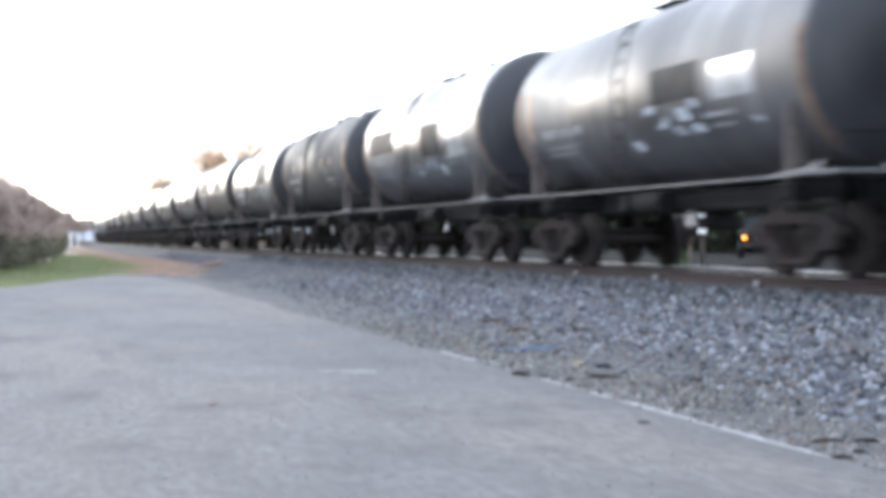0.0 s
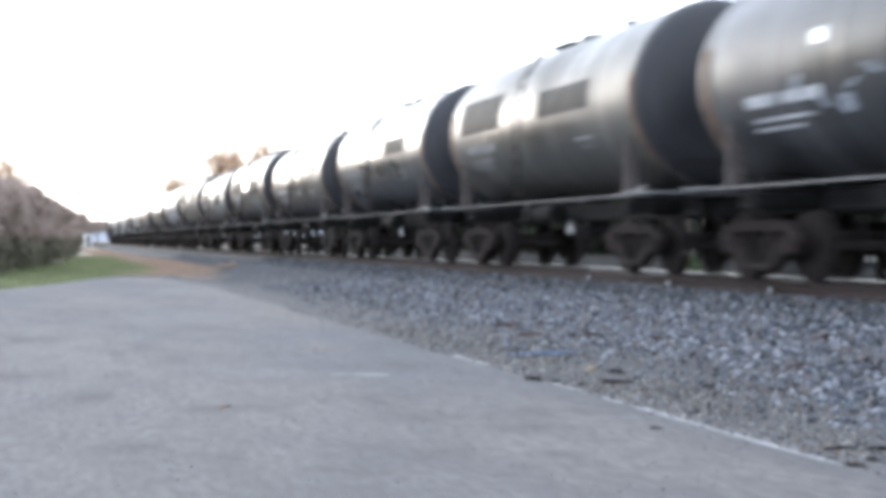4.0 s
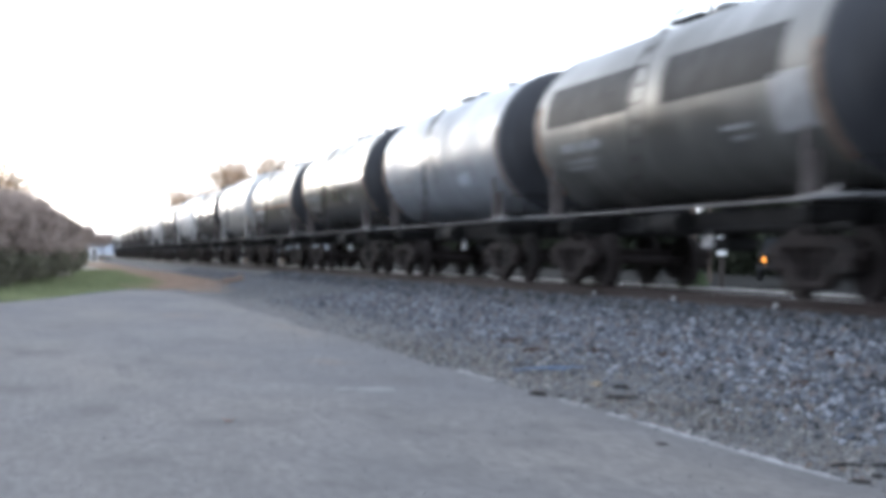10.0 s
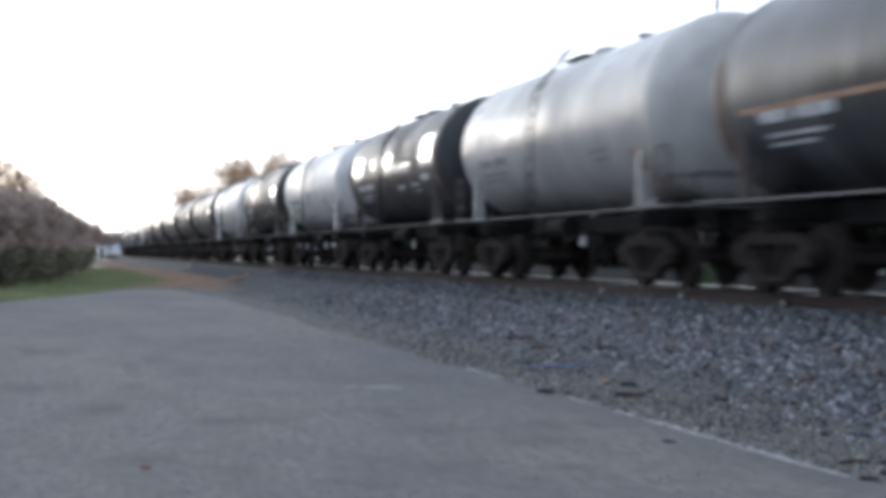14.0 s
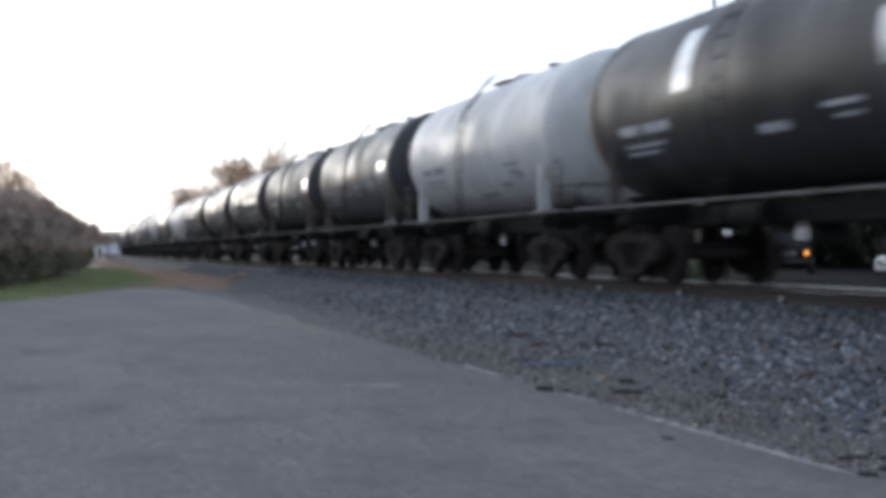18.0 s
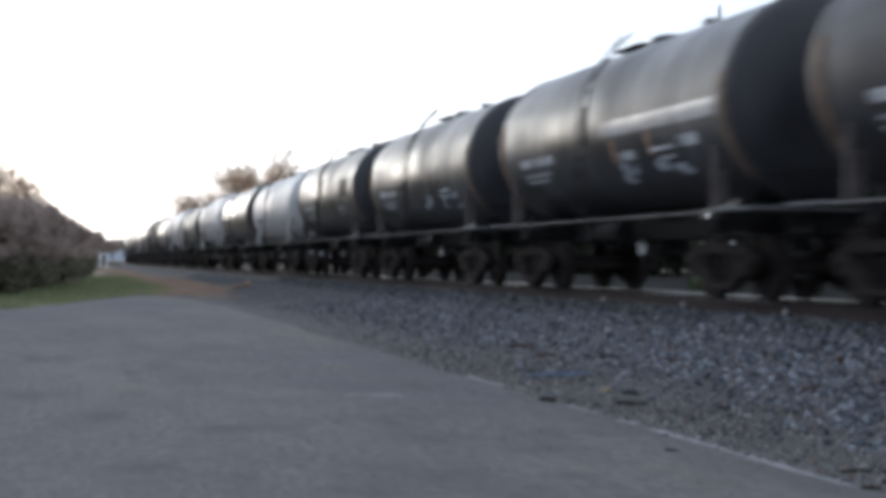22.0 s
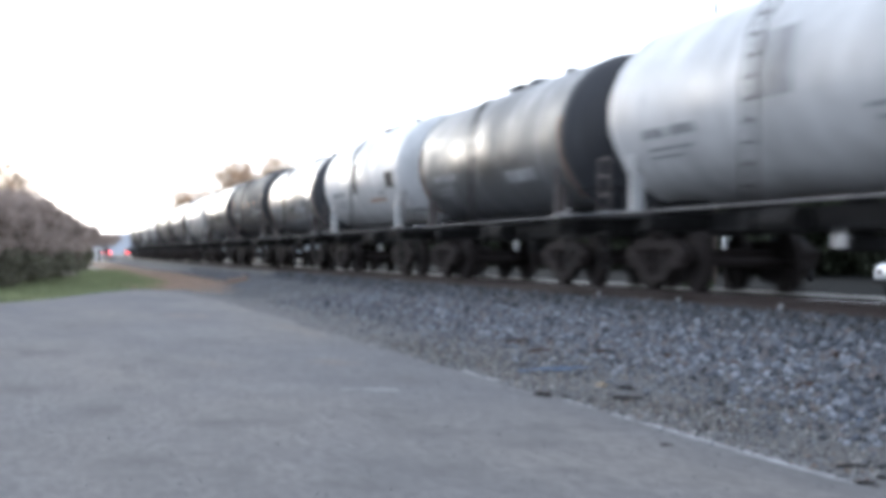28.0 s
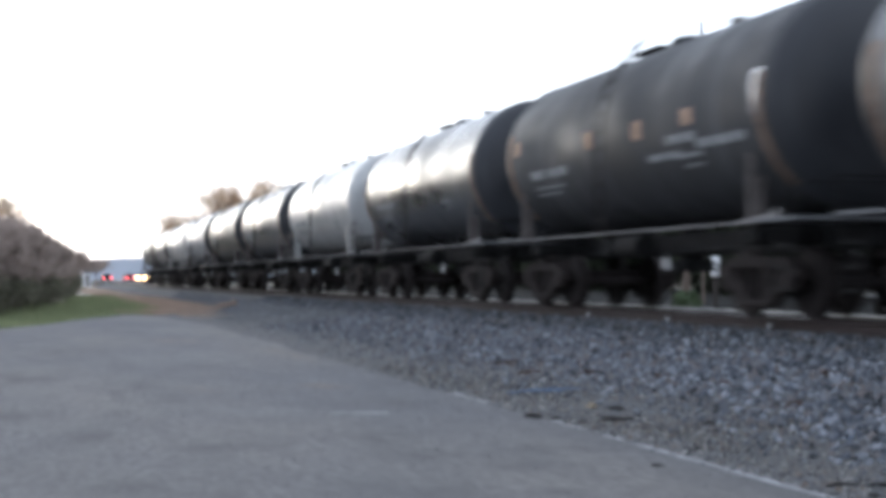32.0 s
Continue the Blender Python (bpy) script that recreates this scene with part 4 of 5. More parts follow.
for k in range(8):
    bm = bmesh.new()
    bmesh.ops.create_icosphere(bm, subdivisions=1, radius=1)
    for v in bm.verts:
        v.co *= random.uniform(0.72, 1.2)
        v.co.z *= 0.75
    me = bpy.data.meshes.new("stone")
    bm.to_mesh(me)
    bm.free()
    me.materials.append(STONE)
    STONE_MESH.append(me)
for k in range(280):
    y = random.uniform(6.5, 19)
    dx = random.uniform(-5.4, -1.2)
    s = random.uniform(0.026, 0.046)
    ob = new("stone", STONE_MESH[k % 8])
    ob.matrix_basis = pose(track_x(y) + dx, y, bed_z(dx) + s * 0.55, 0, 0, random.uniform(0, 360)) @ Matrix.Scale(s, 4)
    ob.parent = bed

# ---- small things on the lot's edge ----
rng = random.Random(8)
pieces = [(7.3, 10.4, 0.042), (10.5, 10.95, 0.03), (11.3, 12.1, 0.026), (13.9, 15.4, 0.034)]
for k, (y0, y1, w) in enumerate(pieces):
    bm = bmesh.new()
    n = 14
    left, right = [], []
    for i in range(n + 1):
        yy = y0 + (y1 - y0) * i / n
        taper = min(1, i / 1.5 + 0.2, (n - i) / 1.5 + 0.2)
        left.append(bm.verts.new((LOT_EDGE - 0.03 - w * taper * rng.uniform(0.75, 1.1), yy, 0.004)))
        right.append(bm.verts.new((LOT_EDGE - 0.03 + w * taper * rng.uniform(0.75, 1.1), yy, 0.004)))
    for i in range(n):
        bm.faces.new((left[i], right[i], right[i + 1], left[i + 1]))
    ob = part("edge_line", bm, LINE, lot)


def clod(x, y, z, sx, sy, sz, material, name, label, seed):
    bm = bmesh.new()
    bmesh.ops.create_icosphere(bm, subdivisions=2, radius=1)
    rr = random.Random(seed)
    off = Vector((rr.uniform(0, 50), rr.uniform(0, 50), 0))
    for v in bm.verts:
        k = 1 + 0.55 * noise.noise(v.co * 1.6 + off) + 0.5 * noise.noise(v.co * 3.7 - off)
        v.co = Vector((v.co.x * sx * k, v.co.y * sy * k, max(v.co.z, -0.3) * sz * k))
    ob = part(name, bm, material, None)
    ob.location = (x, y, z)
    return tagged(ob, label, name.replace("_", " "), "debris along the lot's edge")


TARCLOD = mat("broken_tar", (0.024, 0.022, 0.021), 0.95, noise_scale=20, amount=0.4, bump=0.6, spec=0.1)
BLUEBIT = mat("blue_plastic", (0.05, 0.08, 0.13), 0.8, noise_scale=6, amount=0.3, spec=0.2)
DAMPWOOD = mat("damp_brown_wood", (0.05, 0.034, 0.028), 0.9, noise_scale=12, amount=0.3, spec=0.15)
TANBIT = mat("tan_scrap", (0.2, 0.16, 0.11), 0.8, noise_scale=6, amount=0.3)
ASPH_LAB = "dark broken lump of tar on the asphalt edge"
for i, (x, y, sx, sy, sz) in enumerate((
        (4.05, 12.49, 0.085, 0.14, 0.025), (4.19, 12.32, 0.06, 0.08, 0.015), (4.29, 11.9, 0.05, 0.08, 0.015), (4.61, 11.97, 0.2, 0.1, 0.025), (4.95, 12.84, 0.085, 0.14, 0.04),
        (5.15, 11.33, 0.055, 0.1, 0.03), (3.76, 9.05, 0.05, 0.06, 0.005), (4.35, 9.78, 0.06, 0.07, 0.006), (4.3, 8.41, 0.03, 0.04, 0.006),
        (5.11, 8.87, 0.09, 0.06, 0.025), (4.41, 7.89, 0.12, 0.06, 0.017), (4.6, 7.8, 0.09, 0.06, 0.02), (4.17, 7.3, 0.06, 0.08, 0.009), (4.36, 7.45, 0.05, 0.06, 0.012))):
    clod(x, y, max(0.0, bed_z(x - TRACK)) + 0.006, sx * 0.85, sy * 0.9, sz * 0.9, TARCLOD, "tar_lump", ASPH_LAB, i)
for i, (x, y, sx, sy) in enumerate(((4.95, 15.15, 0.24, 0.2), (5.3, 15.2, 0.2, 0.14), (4.65, 15.0, 0.08, 0.08), (5.59, 9.95, 0.06, 0.06))):
    clod(x, y, max(0.0, bed_z(x - TRACK)) + 0.01, sx, sy, 0.015, BLUEBIT, "plastic_scrap", "flattened scrap of blue plastic sheet on the gravel", 30 + i)
for i, (x, y, sx, sy) in enumerate(((4.81, 13.1, 0.06, 0.08), (5.89, 19.3, 0.18, 0.07), (5.64, 17.6, 0.15, 0.1), (6.16, 16.8, 0.15, 0.08), (6.51, 15.57, 0.1, 0.1), (6.26, 12.0, 0.1, 0.06), (6.61, 14.16, 0.06, 0.06), (7.23, 18.23, 0.15, 0.08), (7.55, 13.72, 0.1, 0.06))):
    clod(x, y, max(0.0, bed_z(x - TRACK)) + 0.015, sx, sy, 0.045, TANBIT if i == 0 else DAMPWOOD, "wood_scrap", "weathered brown wood scrap lying on the gravel", 50 + i)
PALE = mat("pale_scuff", (0.165, 0.165, 0.167), 0.85, noise_scale=9, amount=0.25, spec=0.2)
LEAFBIT = mat("orange_leaf", (0.3, 0.12, 0.06), 0.8, noise_scale=20, amount=0.3)


def blot(name, x, y, rx, ry, material, seed, label):
    """A flat irregular mark on the asphalt."""
    rr = random.Random(seed)
    bm = bmesh.new()
    ring = [1 + rr.uniform(-0.35, 0.3) for _ in range(22)]
    bm.faces.new([bm.verts.new((x + rx * k * math.cos(2 * math.pi * i / 22), y + ry * k * math.sin(2 * math.pi * i / 22), 0.004 + 0.0003 * (seed % 9))) for i, k in enumerate(ring)])
    part(name, bm, material, lot, label)


blot("scuff", 2.78, 13.3, 0.17, 0.2, PALE, 460, "pale scuffed patch")
blot("scuff", 2.52, 13.4, 0.09, 0.1, PALE, 461, "pale scuffed patch")
bm = bmesh.new()                                      # one curled leaf that the train's wind drags over the lot
rib = []
for i in range(7):
    u = i / 6
    half = 0.022 * math.sin(math.pi * min(1.0, u * 0.92 + 0.06)) ** 0.7
    lift = 0.004 + 0.014 * (2 * u - 1) ** 2
    rib.append([bm.verts.new((k * half, (u - 0.5) * 0.075, lift + abs(k) * 0.006)) for k in (-1, 0, 1)])
for p, q in zip(rib, rib[1:]):
    for k in (0, 1):
        bm.faces.new((p[k], p[k + 1], q[k + 1], q[k]))
bmesh.ops.solidify(bm, geom=bm.faces[:], thickness=0.0012)
LEAF = part("fallen_leaf", bm, LEAFBIT, None)
tagged(LEAF, "small curled orange fallen leaf blown over the asphalt", "leaf")
bm = bmesh.new()
tube(bm, (-0.42, 0.1, 0.08), (0.4, -0.1, 0.2), 0.12, 8, 0.08)
tube(bm, (0.1, -0.03, 0.15), (0.3, 0.25, 0.34), 0.05, 6)
ob = part("log", bm, DRYGRASS, None)
ob.location = (7.1, 62.0, 0.0)
tagged(ob, "pale bare log lying beside the track bed", "log")


# ---- plants ----
def leaf_cloud(name, centres, per, size, seed, material, parent, width=0.5):
    """Leaf or twig cards scattered in clumps."""
    rs = np.random.RandomState(seed)
    c = np.repeat(np.array(centres), per, axis=0)
    n = len(c)
    d = rs.normal(size=(n, 3))
    d /= np.linalg.norm(d, axis=1)[:, None]
    q = d * (rs.uniform(0.35, 1.05, n) ** 0.6)[:, None] * c[:, 3:] + c[:, :3]
    a = rs.normal(size=(n, 3))
    a /= np.linalg.norm(a, axis=1)[:, None]
    b = np.cross(a, rs.normal(size=(n, 3)))
    b /= np.linalg.norm(b, axis=1)[:, None]
    s = (size * rs.uniform(0.6, 1.4, n))[:, None]
    v = np.stack([q - a * s, q + b * s * width, q + a * s, q - b * s * width], axis=1).reshape(-1, 3)
    ob = raw_mesh(name, v, np.arange(4 * n).reshape(-1, 4), material)
    ob.parent = parent
    return ob


def limb(out, a, b, r1, r2, seg=5):
    """A tapered limb, added to out as (points, faces)."""
    pts, faces = out
    d = (b - a).normalized()
    u = d.orthogonal().normalized()
    w = d.cross(u)
    i = len(pts)
    for c, r in ((a, r1), (b, r2)):
        for k in range(seg):
            t = 2 * math.pi * k / seg
            pts.append(c + (u * math.cos(t) + w * math.sin(t)) * r)
    for k in range(seg):
        k2 = (k + 1) % seg
        faces.append((i + k, i + k2, i + seg + k2, i + seg + k))


def branches(out, start, direction, length, radius, depth, rng):
    start, direction = Vector(start), Vector(direction)
    end = start + direction * length
    limb(out, start, end, radius, radius * 0.6)
    if depth <= 0:
        return
    for _ in range(3 if depth > 1 else 4):
        d = (direction + Vector((rng.uniform(-0.9, 0.9), rng.uniform(-0.9, 0.9), rng.uniform(-0.2, 0.6)))).normalized()
        branches(out, start.lerp(end, rng.uniform(0.55, 1.0)), d, length * rng.uniform(0.55, 0.75), radius * 0.55, depth - 1, rng)


def limbs_part(name, out, material, parent, label=""):
    ob = raw_mesh(name, np.array([p[:] for p in out[0]]), np.array(out[1]), material)
    ob.parent = parent
    if label:
        ob["label"] = label
    return ob


def shrub(x, y, r, h, seed, leaf, label, per=150, size=0.072, group="hedge beside the track", skirt=None):
    thing = new("shrub")
    thing.location = (x, y, -0.06)
    rng = random.Random(seed)
    bm = ([], [])
    for k in range(7):
        a = k * 0.9 + rng.uniform(-0.3, 0.3)
        branches(bm, (0.15 * math.cos(a), 0.15 * math.sin(a), 0), (math.cos(a) * 0.45, math.sin(a) * 0.45, 0.9), h * 0.5, 0.05, 2, rng)
    limbs_part("stem", bm, BARK, thing)
    cl = []
    for k in range(150):
        a = rng.uniform(0, 6.28)
        u = rng.uniform(0, 1) ** 0.6
        zz = rng.uniform(0.12, 0.88)
        rr = r * math.sqrt(max(0.05, 1 - (max(0, zz - 0.35) / 0.65) ** 2)) * u * 0.85
        c = r * rng.uniform(0.2, 0.36)
        cl.append((rr * math.cos(a), rr * math.sin(a), zz * h, c, c, c * 0.75))
    if skirt:
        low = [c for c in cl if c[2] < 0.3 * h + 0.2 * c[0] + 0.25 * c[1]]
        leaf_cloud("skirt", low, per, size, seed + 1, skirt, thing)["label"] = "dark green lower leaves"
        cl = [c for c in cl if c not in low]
    leaf_cloud("crown", cl, per, size, seed, leaf, thing)
    return tagged(thing, label, "shrub", group)


RUSSET_LAB = "dense russet-brown shrub with a dark green skirt in a hedge"
HEDGE = ((-3.9, 47.5, 1.9, 3.2), (-3.0, 52, 1.9, 3.45), (-2.3, 56.5, 1.9, 3.65), (-1.7, 61, 1.9, 3.75), (-1.2, 66, 1.8, 3.8), (-0.95, 71, 1.8, 3.75), (-0.7, 77, 1.8, 3.65), (-0.5, 83, 1.9, 3.6), (-0.2, 92, 2.0, 3.7), (0.1, 104, 2.1, 3.8), (0.4, 118, 2.2, 3.8), (0.9, 134, 2.1, 3.3), (-5.6, 58, 2.4, 4.4), (-6.0, 70, 2.6, 5.0), (-4.6, 64, 2.2, 4.4))
for i, (x, y, r, h) in enumerate(HEDGE):
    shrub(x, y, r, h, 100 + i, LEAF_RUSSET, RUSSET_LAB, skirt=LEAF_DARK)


def tree(x, y, h, spread, seed, label, leaf, per, size, name="tree"):
    thing = new(name)
    thing.location = (x, y, -0.06)
    rng = random.Random(seed)
    bm = ([], [])
    limb(bm, Vector((0, 0, 0)), Vector((0.1, 0.05, h * 0.44)), h * 0.028, h * 0.018, 10)
    tips = []
    for k in range(8):
        a = k * 0.785 + rng.uniform(-0.3, 0.3)
        s = Vector((0.1, 0.05, h * rng.uniform(0.28, 0.42)))
        branches(bm, s, Vector((math.cos(a) * 0.6, math.sin(a) * 0.6, 0.8)).normalized(), h * 0.3, h * 0.006, 3, rng)
        tips.append(s + Vector((math.cos(a) * 0.6, math.sin(a) * 0.6, 0.8)).normalized() * h * 0.42)
    limbs_part("trunk", bm, BARK, thing, "tapered trunk with spreading limbs")
    cl = []
    for tp in tips:
        for _ in range(6):
            c = spread * rng.uniform(0.32, 0.6)
            cl.append((tp.x * spread / (h * 0.27) * rng.uniform(0.5, 1.0), tp.y * spread / (h * 0.27) * rng.uniform(0.5, 1.0), tp.z * rng.uniform(0.8, 1.12), c, c, c * 0.8))
    cl.append((0, 0, h * 0.86, spread * 0.3, spread * 0.3, h * 0.12))
    leaf_cloud("crown", cl, per, size, seed, leaf, thing, 0.16 if leaf is TWIG else 0.4)
    return tagged(thing, label, "tree")


tree(15.4, 125, 11.8, 3.0, 7, "bare brown twiggy tree standing behind the passing train", TWIG, 260, 0.14)
tree(18.0, 131, 9.6, 1.8, 8, "thin bare brown tree standing behind the passing train", TWIG, 120, 0.14)
tree(14.6, 170, 10.8, 2.8, 9, "small bare reddish tree behind the passing train", TWIG, 150, 0.15)
tree(20.5, 140, 9.6, 1.6, 12, "thin bare brown tree standing behind the passing train", TWIG, 100, 0.14)
tree(-4.9, 78, 7.2, 2.2, 10, "bare pinkish-brown twiggy tree rising above the hedge", TWIG, 130, 0.11)
tree(-3.4, 92, 7.4, 2.2, 13, "bare pinkish-brown twiggy tree rising above the hedge", TWIG, 130, 0.11)
tree(7.4, 308, 6.0, 2.6, 16, "bare brown distant tree near the far road", LEAF_RUSSET, 40, 0.2)
tree(9.8, 316, 5.8, 2.4, 17, "bare brown distant tree near the far road", LEAF_RUSSET, 40, 0.2)
tree(4.6, 300, 7.5, 3.0, 14, "brown distant tree near the far road", LEAF_RUSSET, 90, 0.25)
tree(1.0, 320, 8.5, 3.5, 15, "brown distant tree near the far road", LEAF_RUSSET, 90, 0.25)
# unseen row of taller trees past the hedge, added as glossy tanks' dark reflection
rng = random.Random(61)
for i in range(26):
    y = 22 + i * 8.5 + rng.uniform(-2, 2)
    tree(-15.5 - 0.02 * y + rng.uniform(-2, 2), y, rng.uniform(6.5, 13.0), 3.2, 300 + i, "unseen leafless brown tree, added past the hedge for the tanks' reflections", LEAF_BROWN, 60, 0.28)
shrub(23.5, 53.6, 0.55, 0.7, 390, BUSHLEAF, "low green bush beside the marker post", 60, 0.06, "bushes beyond the track")
for i, (x, y) in enumerate(((43, 44), (46, 54), (44, 64), (48, 75), (45, 88), (50, 102), (47, 118), (43, 34), (42, 25), (47, 39), (48, 49), (49, 59), (51, 69), (52, 81), (53, 95), (54, 110), (46, 29), (47, 132), (49, 148), (47, 165), (50, 182), (48, 200), (51, 220), (50, 242), (53, 268))):
    shrub(x, y, 5.4, 6.4 + (i % 3) * 0.6, 200 + i, EVERGREEN, "dark thick shrub beyond the far road", 90, 0.3, "shrubs beyond the road")


def turf(name, spots, count, h0, h1, seed, material, label):
    """Blades of grass in one mesh, thick where the spots are."""
    rs = np.random.RandomState(seed)
    sp = np.array(spots)[rs.randint(len(spots), size=count)]
    x = sp[:, 0] + (sp[:, 1] - sp[:, 0]) * rs.rand(count)
    y = sp[:, 2] + (sp[:, 3] - sp[:, 2]) * rs.rand(count)
    keep = ~((x < 4.2) & (y < np.clip(42.4 + 3.75 * x, 30, 52.4)))
    x, y = x[keep], y[keep]
    n = len(x)
    h = rs.uniform(h0, h1, n)
    a = rs.uniform(0, 6.28, n)
    w = h * 0.16
    lean = rs.normal(size=(n, 2)) * h[:, None] * 0.3
    z = np.full(n, -0.07)
    v = np.stack([np.stack([x - np.cos(a) * w, y - np.sin(a) * w, z], 1), np.stack([x + np.cos(a) * w, y + np.sin(a) * w, z], 1), np.stack([x + lean[:, 0], y + lean[:, 1], z + h], 1)], axis=1).reshape(-1, 3)
    return tagged(raw_mesh(name, v, np.arange(3 * n).reshape(-1, 3), material), label, "grass", kind="stuff")


turf("grass", ((-6, 3.2, 31, 62), (-3, 3.6, 44, 80), (1, 4.4, 60, 110)), 52000, 0.06, 0.2, 31, GRASS, "short green grass between the lot and the hedge")
turf("dry_grass", ((2.4, 6.5, 47, 62), (3.6, 8.2, 56, 100), (3.5, 8.5, 70, 190)), 30000, 0.06, 0.16, 32, DRYGRASS, "dry tan grass and leaf litter beside the track bed")
turf("verge_grass", ((14.8, 23.2, 20, 80),), 16000, 0.06, 0.18, 33, DRYGRASS, "dry pale grass verge beyond the track")

# ---- beyond the track: road, post, poles, parked vehicles ----
bm = bmesh.new()
box(bm, (43.5, 60, -0.02), (40, 420, 0.08))
tagged(part("road", bm, ROADSHADE, None), "asphalt road running along beyond the track, shade put into its colour", "road", kind="structure")
bm = bmesh.new()
box(bm, (0, 330, 0.3), (300, 8, 0.6))
tagged(part("crossing_road", bm, ASPHALT, None), "far road crossing the track", "road", kind="structure")

post = new("marker_post")
post.location = (24.0, 52.15, 0.02)
bm = bmesh.new()
box(bm, (0, 0, 0.6), (0.16, 0.16, 1.2), 0.02)
part("post", bm, TIE, post)
bm = bmesh.new()
box(bm, (0, 0, 1.55), (0.34, 0.20, 0.72), 0.05)
part("cap", bm, WHITEPAINT, post, "white painted top")
tagged(post, "short wooden post with a white painted top", "marker post")

pole = new("utility_pole")
pole.location = (28, 63.9, -0.06)
bm = bmesh.new()
tube(bm, (0, 0, 0), (0, 0, 11.6), 0.17, 12, 0.12)
part("pole", bm, BARK, pole, "weathered round timber pole")
bm = bmesh.new()
tube(bm, (-0.3, 0, 10.7), (-0.3, 0, 11.5), 0.24, 14)
tube(bm, (-0.3, 0, 11.5), (-0.3, 0, 11.62), 0.18, 14, 0.1)
part("transformer", bm, SILLGREY, pole, "grey drum transformer")
for yy in (-0.25, 0.25):
    bm = bmesh.new()
    tube(bm, (0, yy, 11.5), (0, yy, 11.95), 0.05, 8, 0.035)
    part("insulator", bm, SILLGREY, pole)
bm = bmesh.new()
box(bm, (0, 0, 11.5), (0.1, 0.9, 0.1), 0.01)
part("crossarm", bm, BARK, pole)
tagged(pole, "timber utility pole with a drum transformer behind the train", "utility pole")

mast = new("antenna_mast")
mast.location = (28, 62.1, -0.06)
bm = bmesh.new()
tube(bm, (0, 0, 0), (0, 0, 10.6), 0.08, 8, 0.06)
part("mast", bm, BARK, mast)
bm = bmesh.new()
tube(bm, (0, 0, 10.6), (0, 0, 12.0), 0.035, 6)
part("whip", bm, SILLGREY, mast)
bm = bmesh.new()
tube(bm, (0, 0, 12.0), (0, 0, 12.55), 0.09, 8, 0.05)
part("tip", bm, SILLGREY, mast)
tagged(mast, "thin grey steel antenna mast behind the train", "antenna mast")

shed = new("signal_shed")
shed.location = (6.6, 262, -0.06)
bm = bmesh.new()
box(bm, (0, 0, 1.1), (1.3, 2.0, 2.2), 0.05)
part("body", bm, WHITEPAINT, shed)
bm = bmesh.new()
box(bm, (0, 0, 2.26), (1.5, 2.2, 0.12), 0.03)
part("roof", bm, SILLGREY, shed)
bm = bmesh.new()
box(bm, (0.1, -1.03, 1.0), (0.7, 0.06, 1.9), 0.02)
part("door", bm, SILLGREY, shed)
tagged(shed, "small white signal equipment shed beside the track", "signal shed")


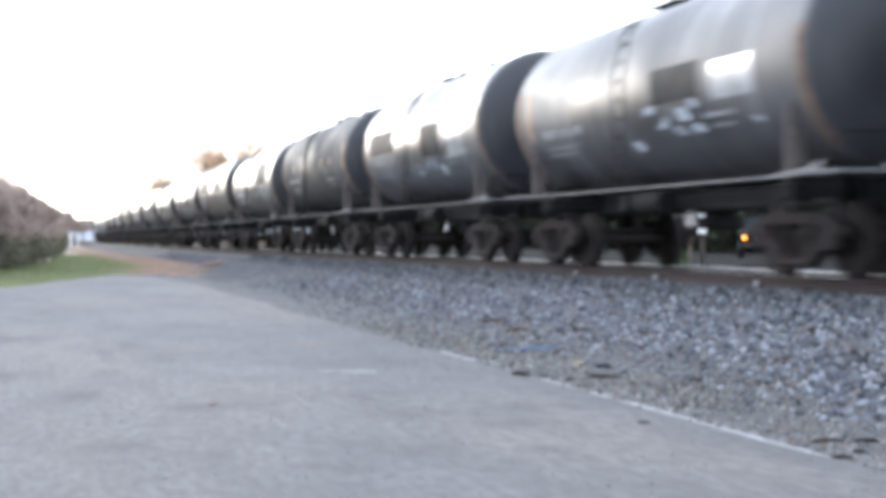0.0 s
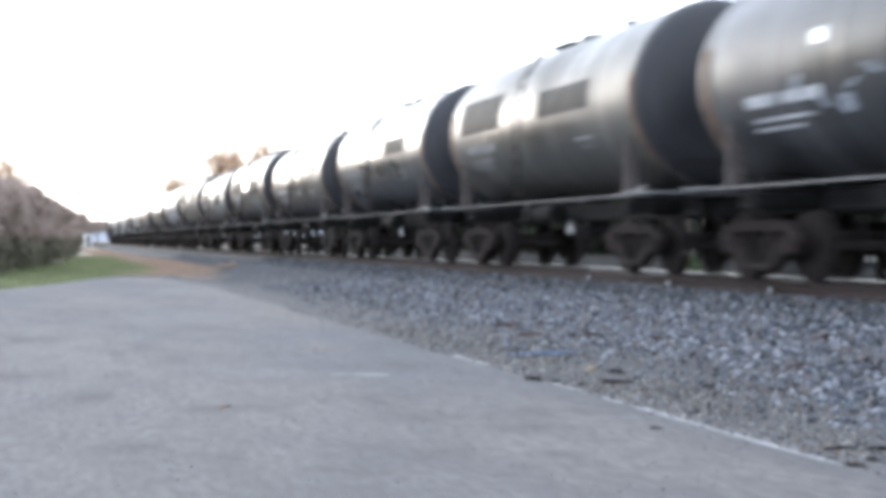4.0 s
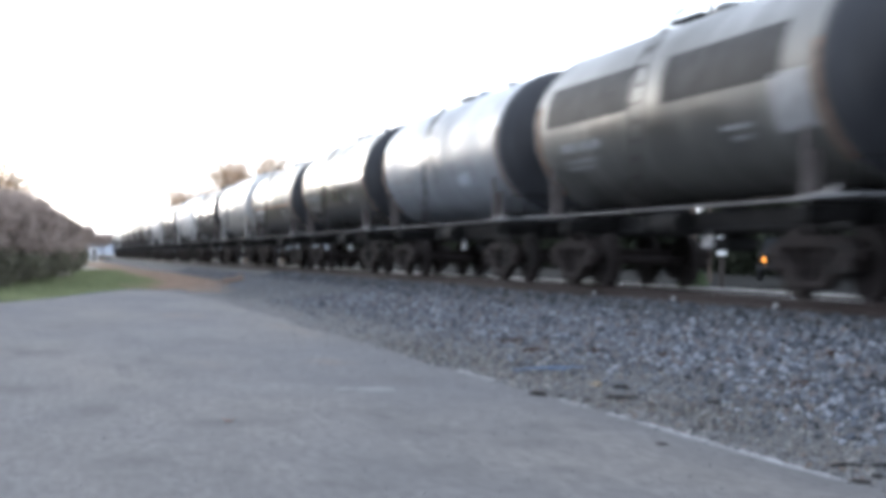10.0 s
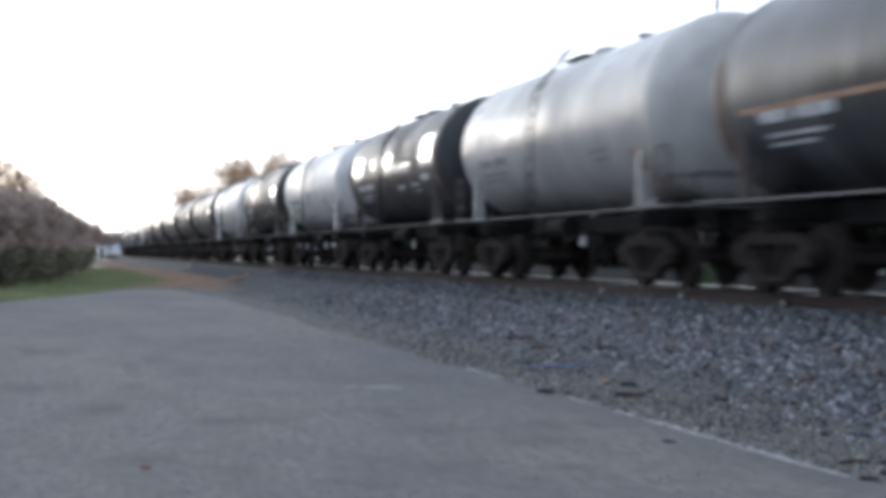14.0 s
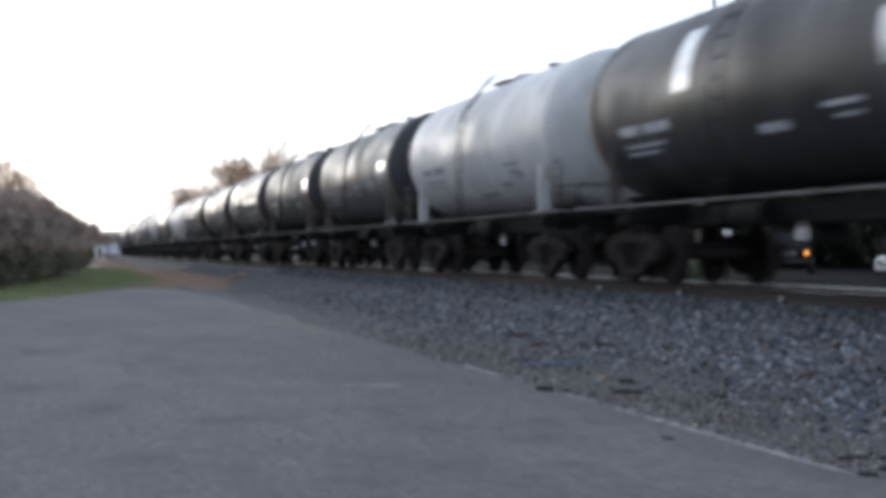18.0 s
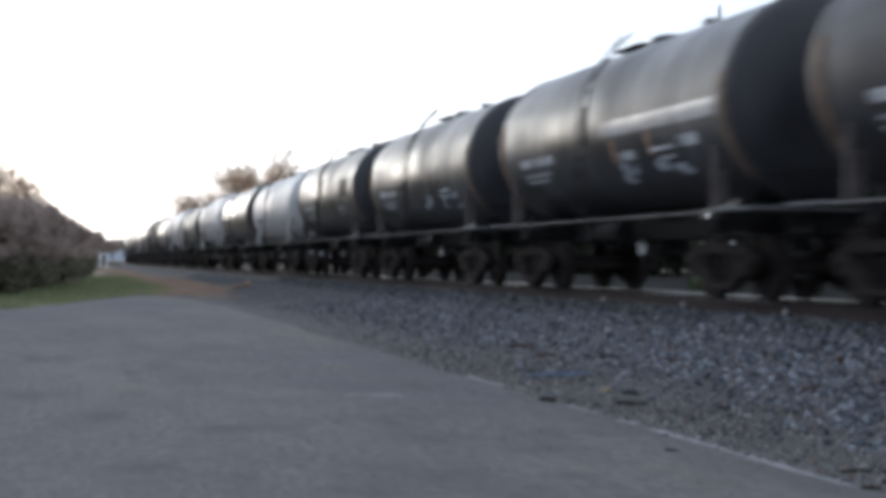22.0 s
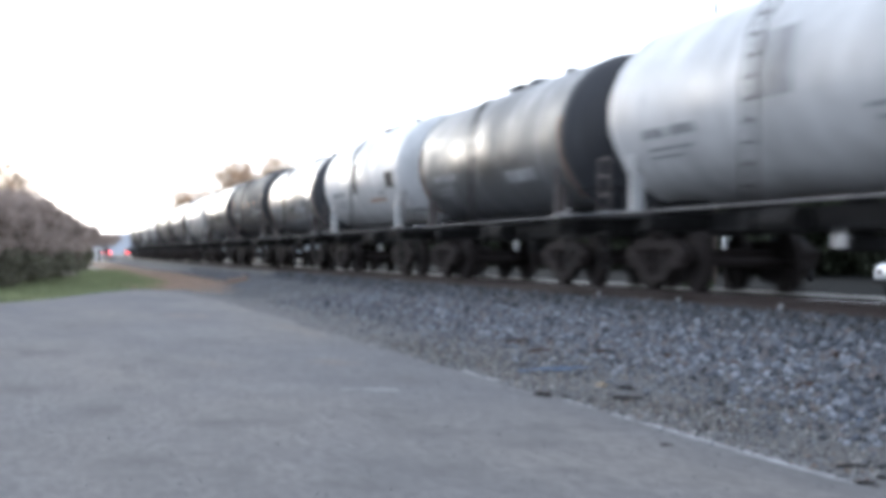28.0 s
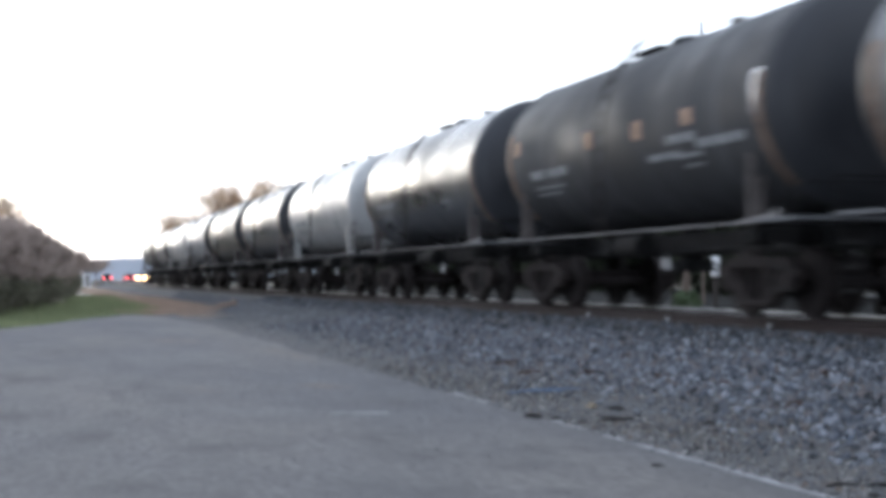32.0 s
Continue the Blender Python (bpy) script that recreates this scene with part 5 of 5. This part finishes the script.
def vehicle(name, label, paint, lamp, x, y, z, rz, kind="pickup", tail=None, lamp_size=0.16, grille=CARDARK):
    """A road vehicle: nose towards -y in its own space."""
    car = new(name)
    car.matrix_basis = pose(x, y, z, 0, 0, rz)
    long = 4.9 if kind == "pickup" else 4.4
    prof = [(-long / 2, 0.45), (-long / 2, 0.85), (-long / 2 + 0.12, 1.0), (-0.75, 1.08), (long / 2, 1.02), (long / 2, 0.45)]
    bm = bmesh.new()
    for sx in (-0.88, 0.88):
        bm.faces.new([bm.verts.new((sx, yy, zz)) for yy, zz in prof])
    bm.faces.ensure_lookup_table()
    a, b = list(bm.faces[0].verts), list(bm.faces[1].verts)
    for k in range(len(prof)):
        k2 = (k + 1) % len(prof)
        bm.faces.new((a[k], a[k2], b[k2], b[k]))
    bmesh.ops.recalc_face_normals(bm, faces=bm.faces)
    bmesh.ops.bevel(bm, geom=list(bm.edges), offset=0.06, segments=2, affect="EDGES")
    smooth(part("body", bm, paint, car))
    y1 = 0.7 if kind == "pickup" else 1.7
    bm = bmesh.new()
    lo = [(-0.82, -0.85, 1.04), (0.82, -0.85, 1.04), (0.82, y1 + 0.2, 1.04), (-0.82, y1 + 0.2, 1.04)]
    hi = [(-0.66, -0.2, 1.6), (0.66, -0.2, 1.6), (0.66, y1 - 0.1, 1.6), (-0.66, y1 - 0.1, 1.6)]
    vl, vh = [bm.verts.new(c) for c in lo], [bm.verts.new(c) for c in hi]
    for k in range(4):
        bm.faces.new((vl[k], vl[(k + 1) % 4], vh[(k + 1) % 4], vh[k]))
    bm.faces.new(vh)
    bmesh.ops.recalc_face_normals(bm, faces=bm.faces)
    part("cab", bm, paint, car)
    for k, pane in enumerate(("windscreen", "side_window", "rear_window", "side_window")):
        a, b, c, d = (Vector(v) for v in (lo[k], lo[(k + 1) % 4], hi[(k + 1) % 4], hi[k]))
        mid = (a + b + c + d) / 4
        out = (b - a).cross(d - a).normalized() * 0.006
        bm = bmesh.new()
        f = bm.faces.new([bm.verts.new(mid + (v - mid) * 0.88 + out) for v in (a, b, c, d)])
        bmesh.ops.solidify(bm, geom=[f], thickness=0.004)
        part(pane, bm, GLASSDARK, car, "dark tinted glass")
    bm = bmesh.new()
    box(bm, (0, (y1 - 0.3) / 2, 1.625), (1.36, y1 + 0.1, 0.07), 0.03)
    part("roof", bm, paint, car)
    bm = bmesh.new()
    box(bm, (0, -long / 2 - 0.02, 0.78), (0.6, 0.06, 0.2), 0.02)
    part("grille", bm, grille, car)
    bm = bmesh.new()
    box(bm, (0, -long / 2 - 0.05, 0.5), (1.74, 0.12, 0.18), 0.04)
    part("bumper", bm, TYRE, car)
    for sx in (-1, 1):
        bm = bmesh.new()
        box(bm, (sx * 0.66, -long / 2 - 0.02, 0.80), (lamp_size, 0.08, lamp_size * 0.8), 0.03)
        part("headlight", bm, lamp, car)
        bm = bmesh.new()
        box(bm, (sx * 0.74, long / 2 + 0.01, 0.82), (0.3, 0.06, 0.34), 0.02)
        part("tail_light", bm, tail or RUSTPATCH, car)
        for yy in (-long * 0.31, long * 0.31):
            bm = bmesh.new()
            lathe_x(bm, [(-0.11, 0.2), (-0.11, 0.3), (-0.08, 0.34), (0.08, 0.34), (0.11, 0.3), (0.11, 0.2)], 18, (sx * 0.82, yy, 0.34))
            w = part("tyre", bm, TYRE, car)
            bm = bmesh.new()
            lathe_x(bm, [(-0.115, 0.03), (-0.115, 0.19), (0.115, 0.19), (0.115, 0.03)], 14, (sx * 0.82, yy, 0.34))
            part("rim", bm, SILLGREY, w)
    return tagged(car, label, "vehicle")


vehicle("parked_pickup", "dark pickup parked beyond the track, amber lamps lit", CARDARK, AMBER, 26.9, 53.0, 0.28, -27, lamp_size=0.14, grille=GRATING)
vehicle("parked_car", "white car parked beyond the track", CARWHITE, GLASSDARK, 25.1, 39.4, 0.02, -70, "sedan")
WAITING = vehicle("waiting_car", "distant car waiting with bright headlights on", CARDARK, WARMLAMP, 18.8, 329, 0.62, 0, "sedan", None, 0.5)
FAR = []
for k in range(4):
    FAR.append(vehicle("far_car", "distant dark car driving off, red lights lit", CARDARK, WHITEPAINT, -40, 331 + k, 0.62, 180, "sedan", REDLAMP))


# ---- what moves ----
def motions():
    for n, car in CARS:
        walk(car, [(t, run_of(n, t, surge)) for t, surge in SURGE])
    for k, (t0, x0) in enumerate(((27.5, 8.1), (27.5, 13.2), (30.5, 7.9), (30.5, 12.6))):
        rows = [(0, x0 - 3.0 * t0), (t0, x0), (32, x0 + 3.0 * (32 - t0))]
        walk(FAR[k], [(t, pose(x, 331 + k, 0.62, 0, 0, 186)) for t, x in rows])
    blown = ((0, 1.22, 10.9, 70), (11, 1.22, 10.9, 70), (11.8, 1.11, 10.6, 50), (12.2, 1.08, 10.43, 20), (12.8, 0.84, 10.03, -20), (13.1, 0.68, 9.1, -60), (13.3, 0.71, 9.1, -80), (13.5, 0.60, 8.97, -100), (15.5, 0.36, 7.92, -140), (16, 0.37, 7.86, -150), (16.3, 0.37, 7.86, -170), (16.6, 0.35, 7.95, -190), (17.0, 0.31, 8.05, -160), (17.5, 0.2, 7.2, -120), (18, 0.1, 6.8, -100), (32, 0.1, 6.8, -100))
    walk(LEAF, [(t, pose(x, y, 0.002, 0, 0, turn)) for t, x, y, turn in blown])
    walk(WAITING, [(t, pose(x, 329, 0.62, 0, 0, 0)) for t, x in ((0, 60), (27, 36), (30, 22.2), (30.5, 19.5), (32, 19.4))])


motions()
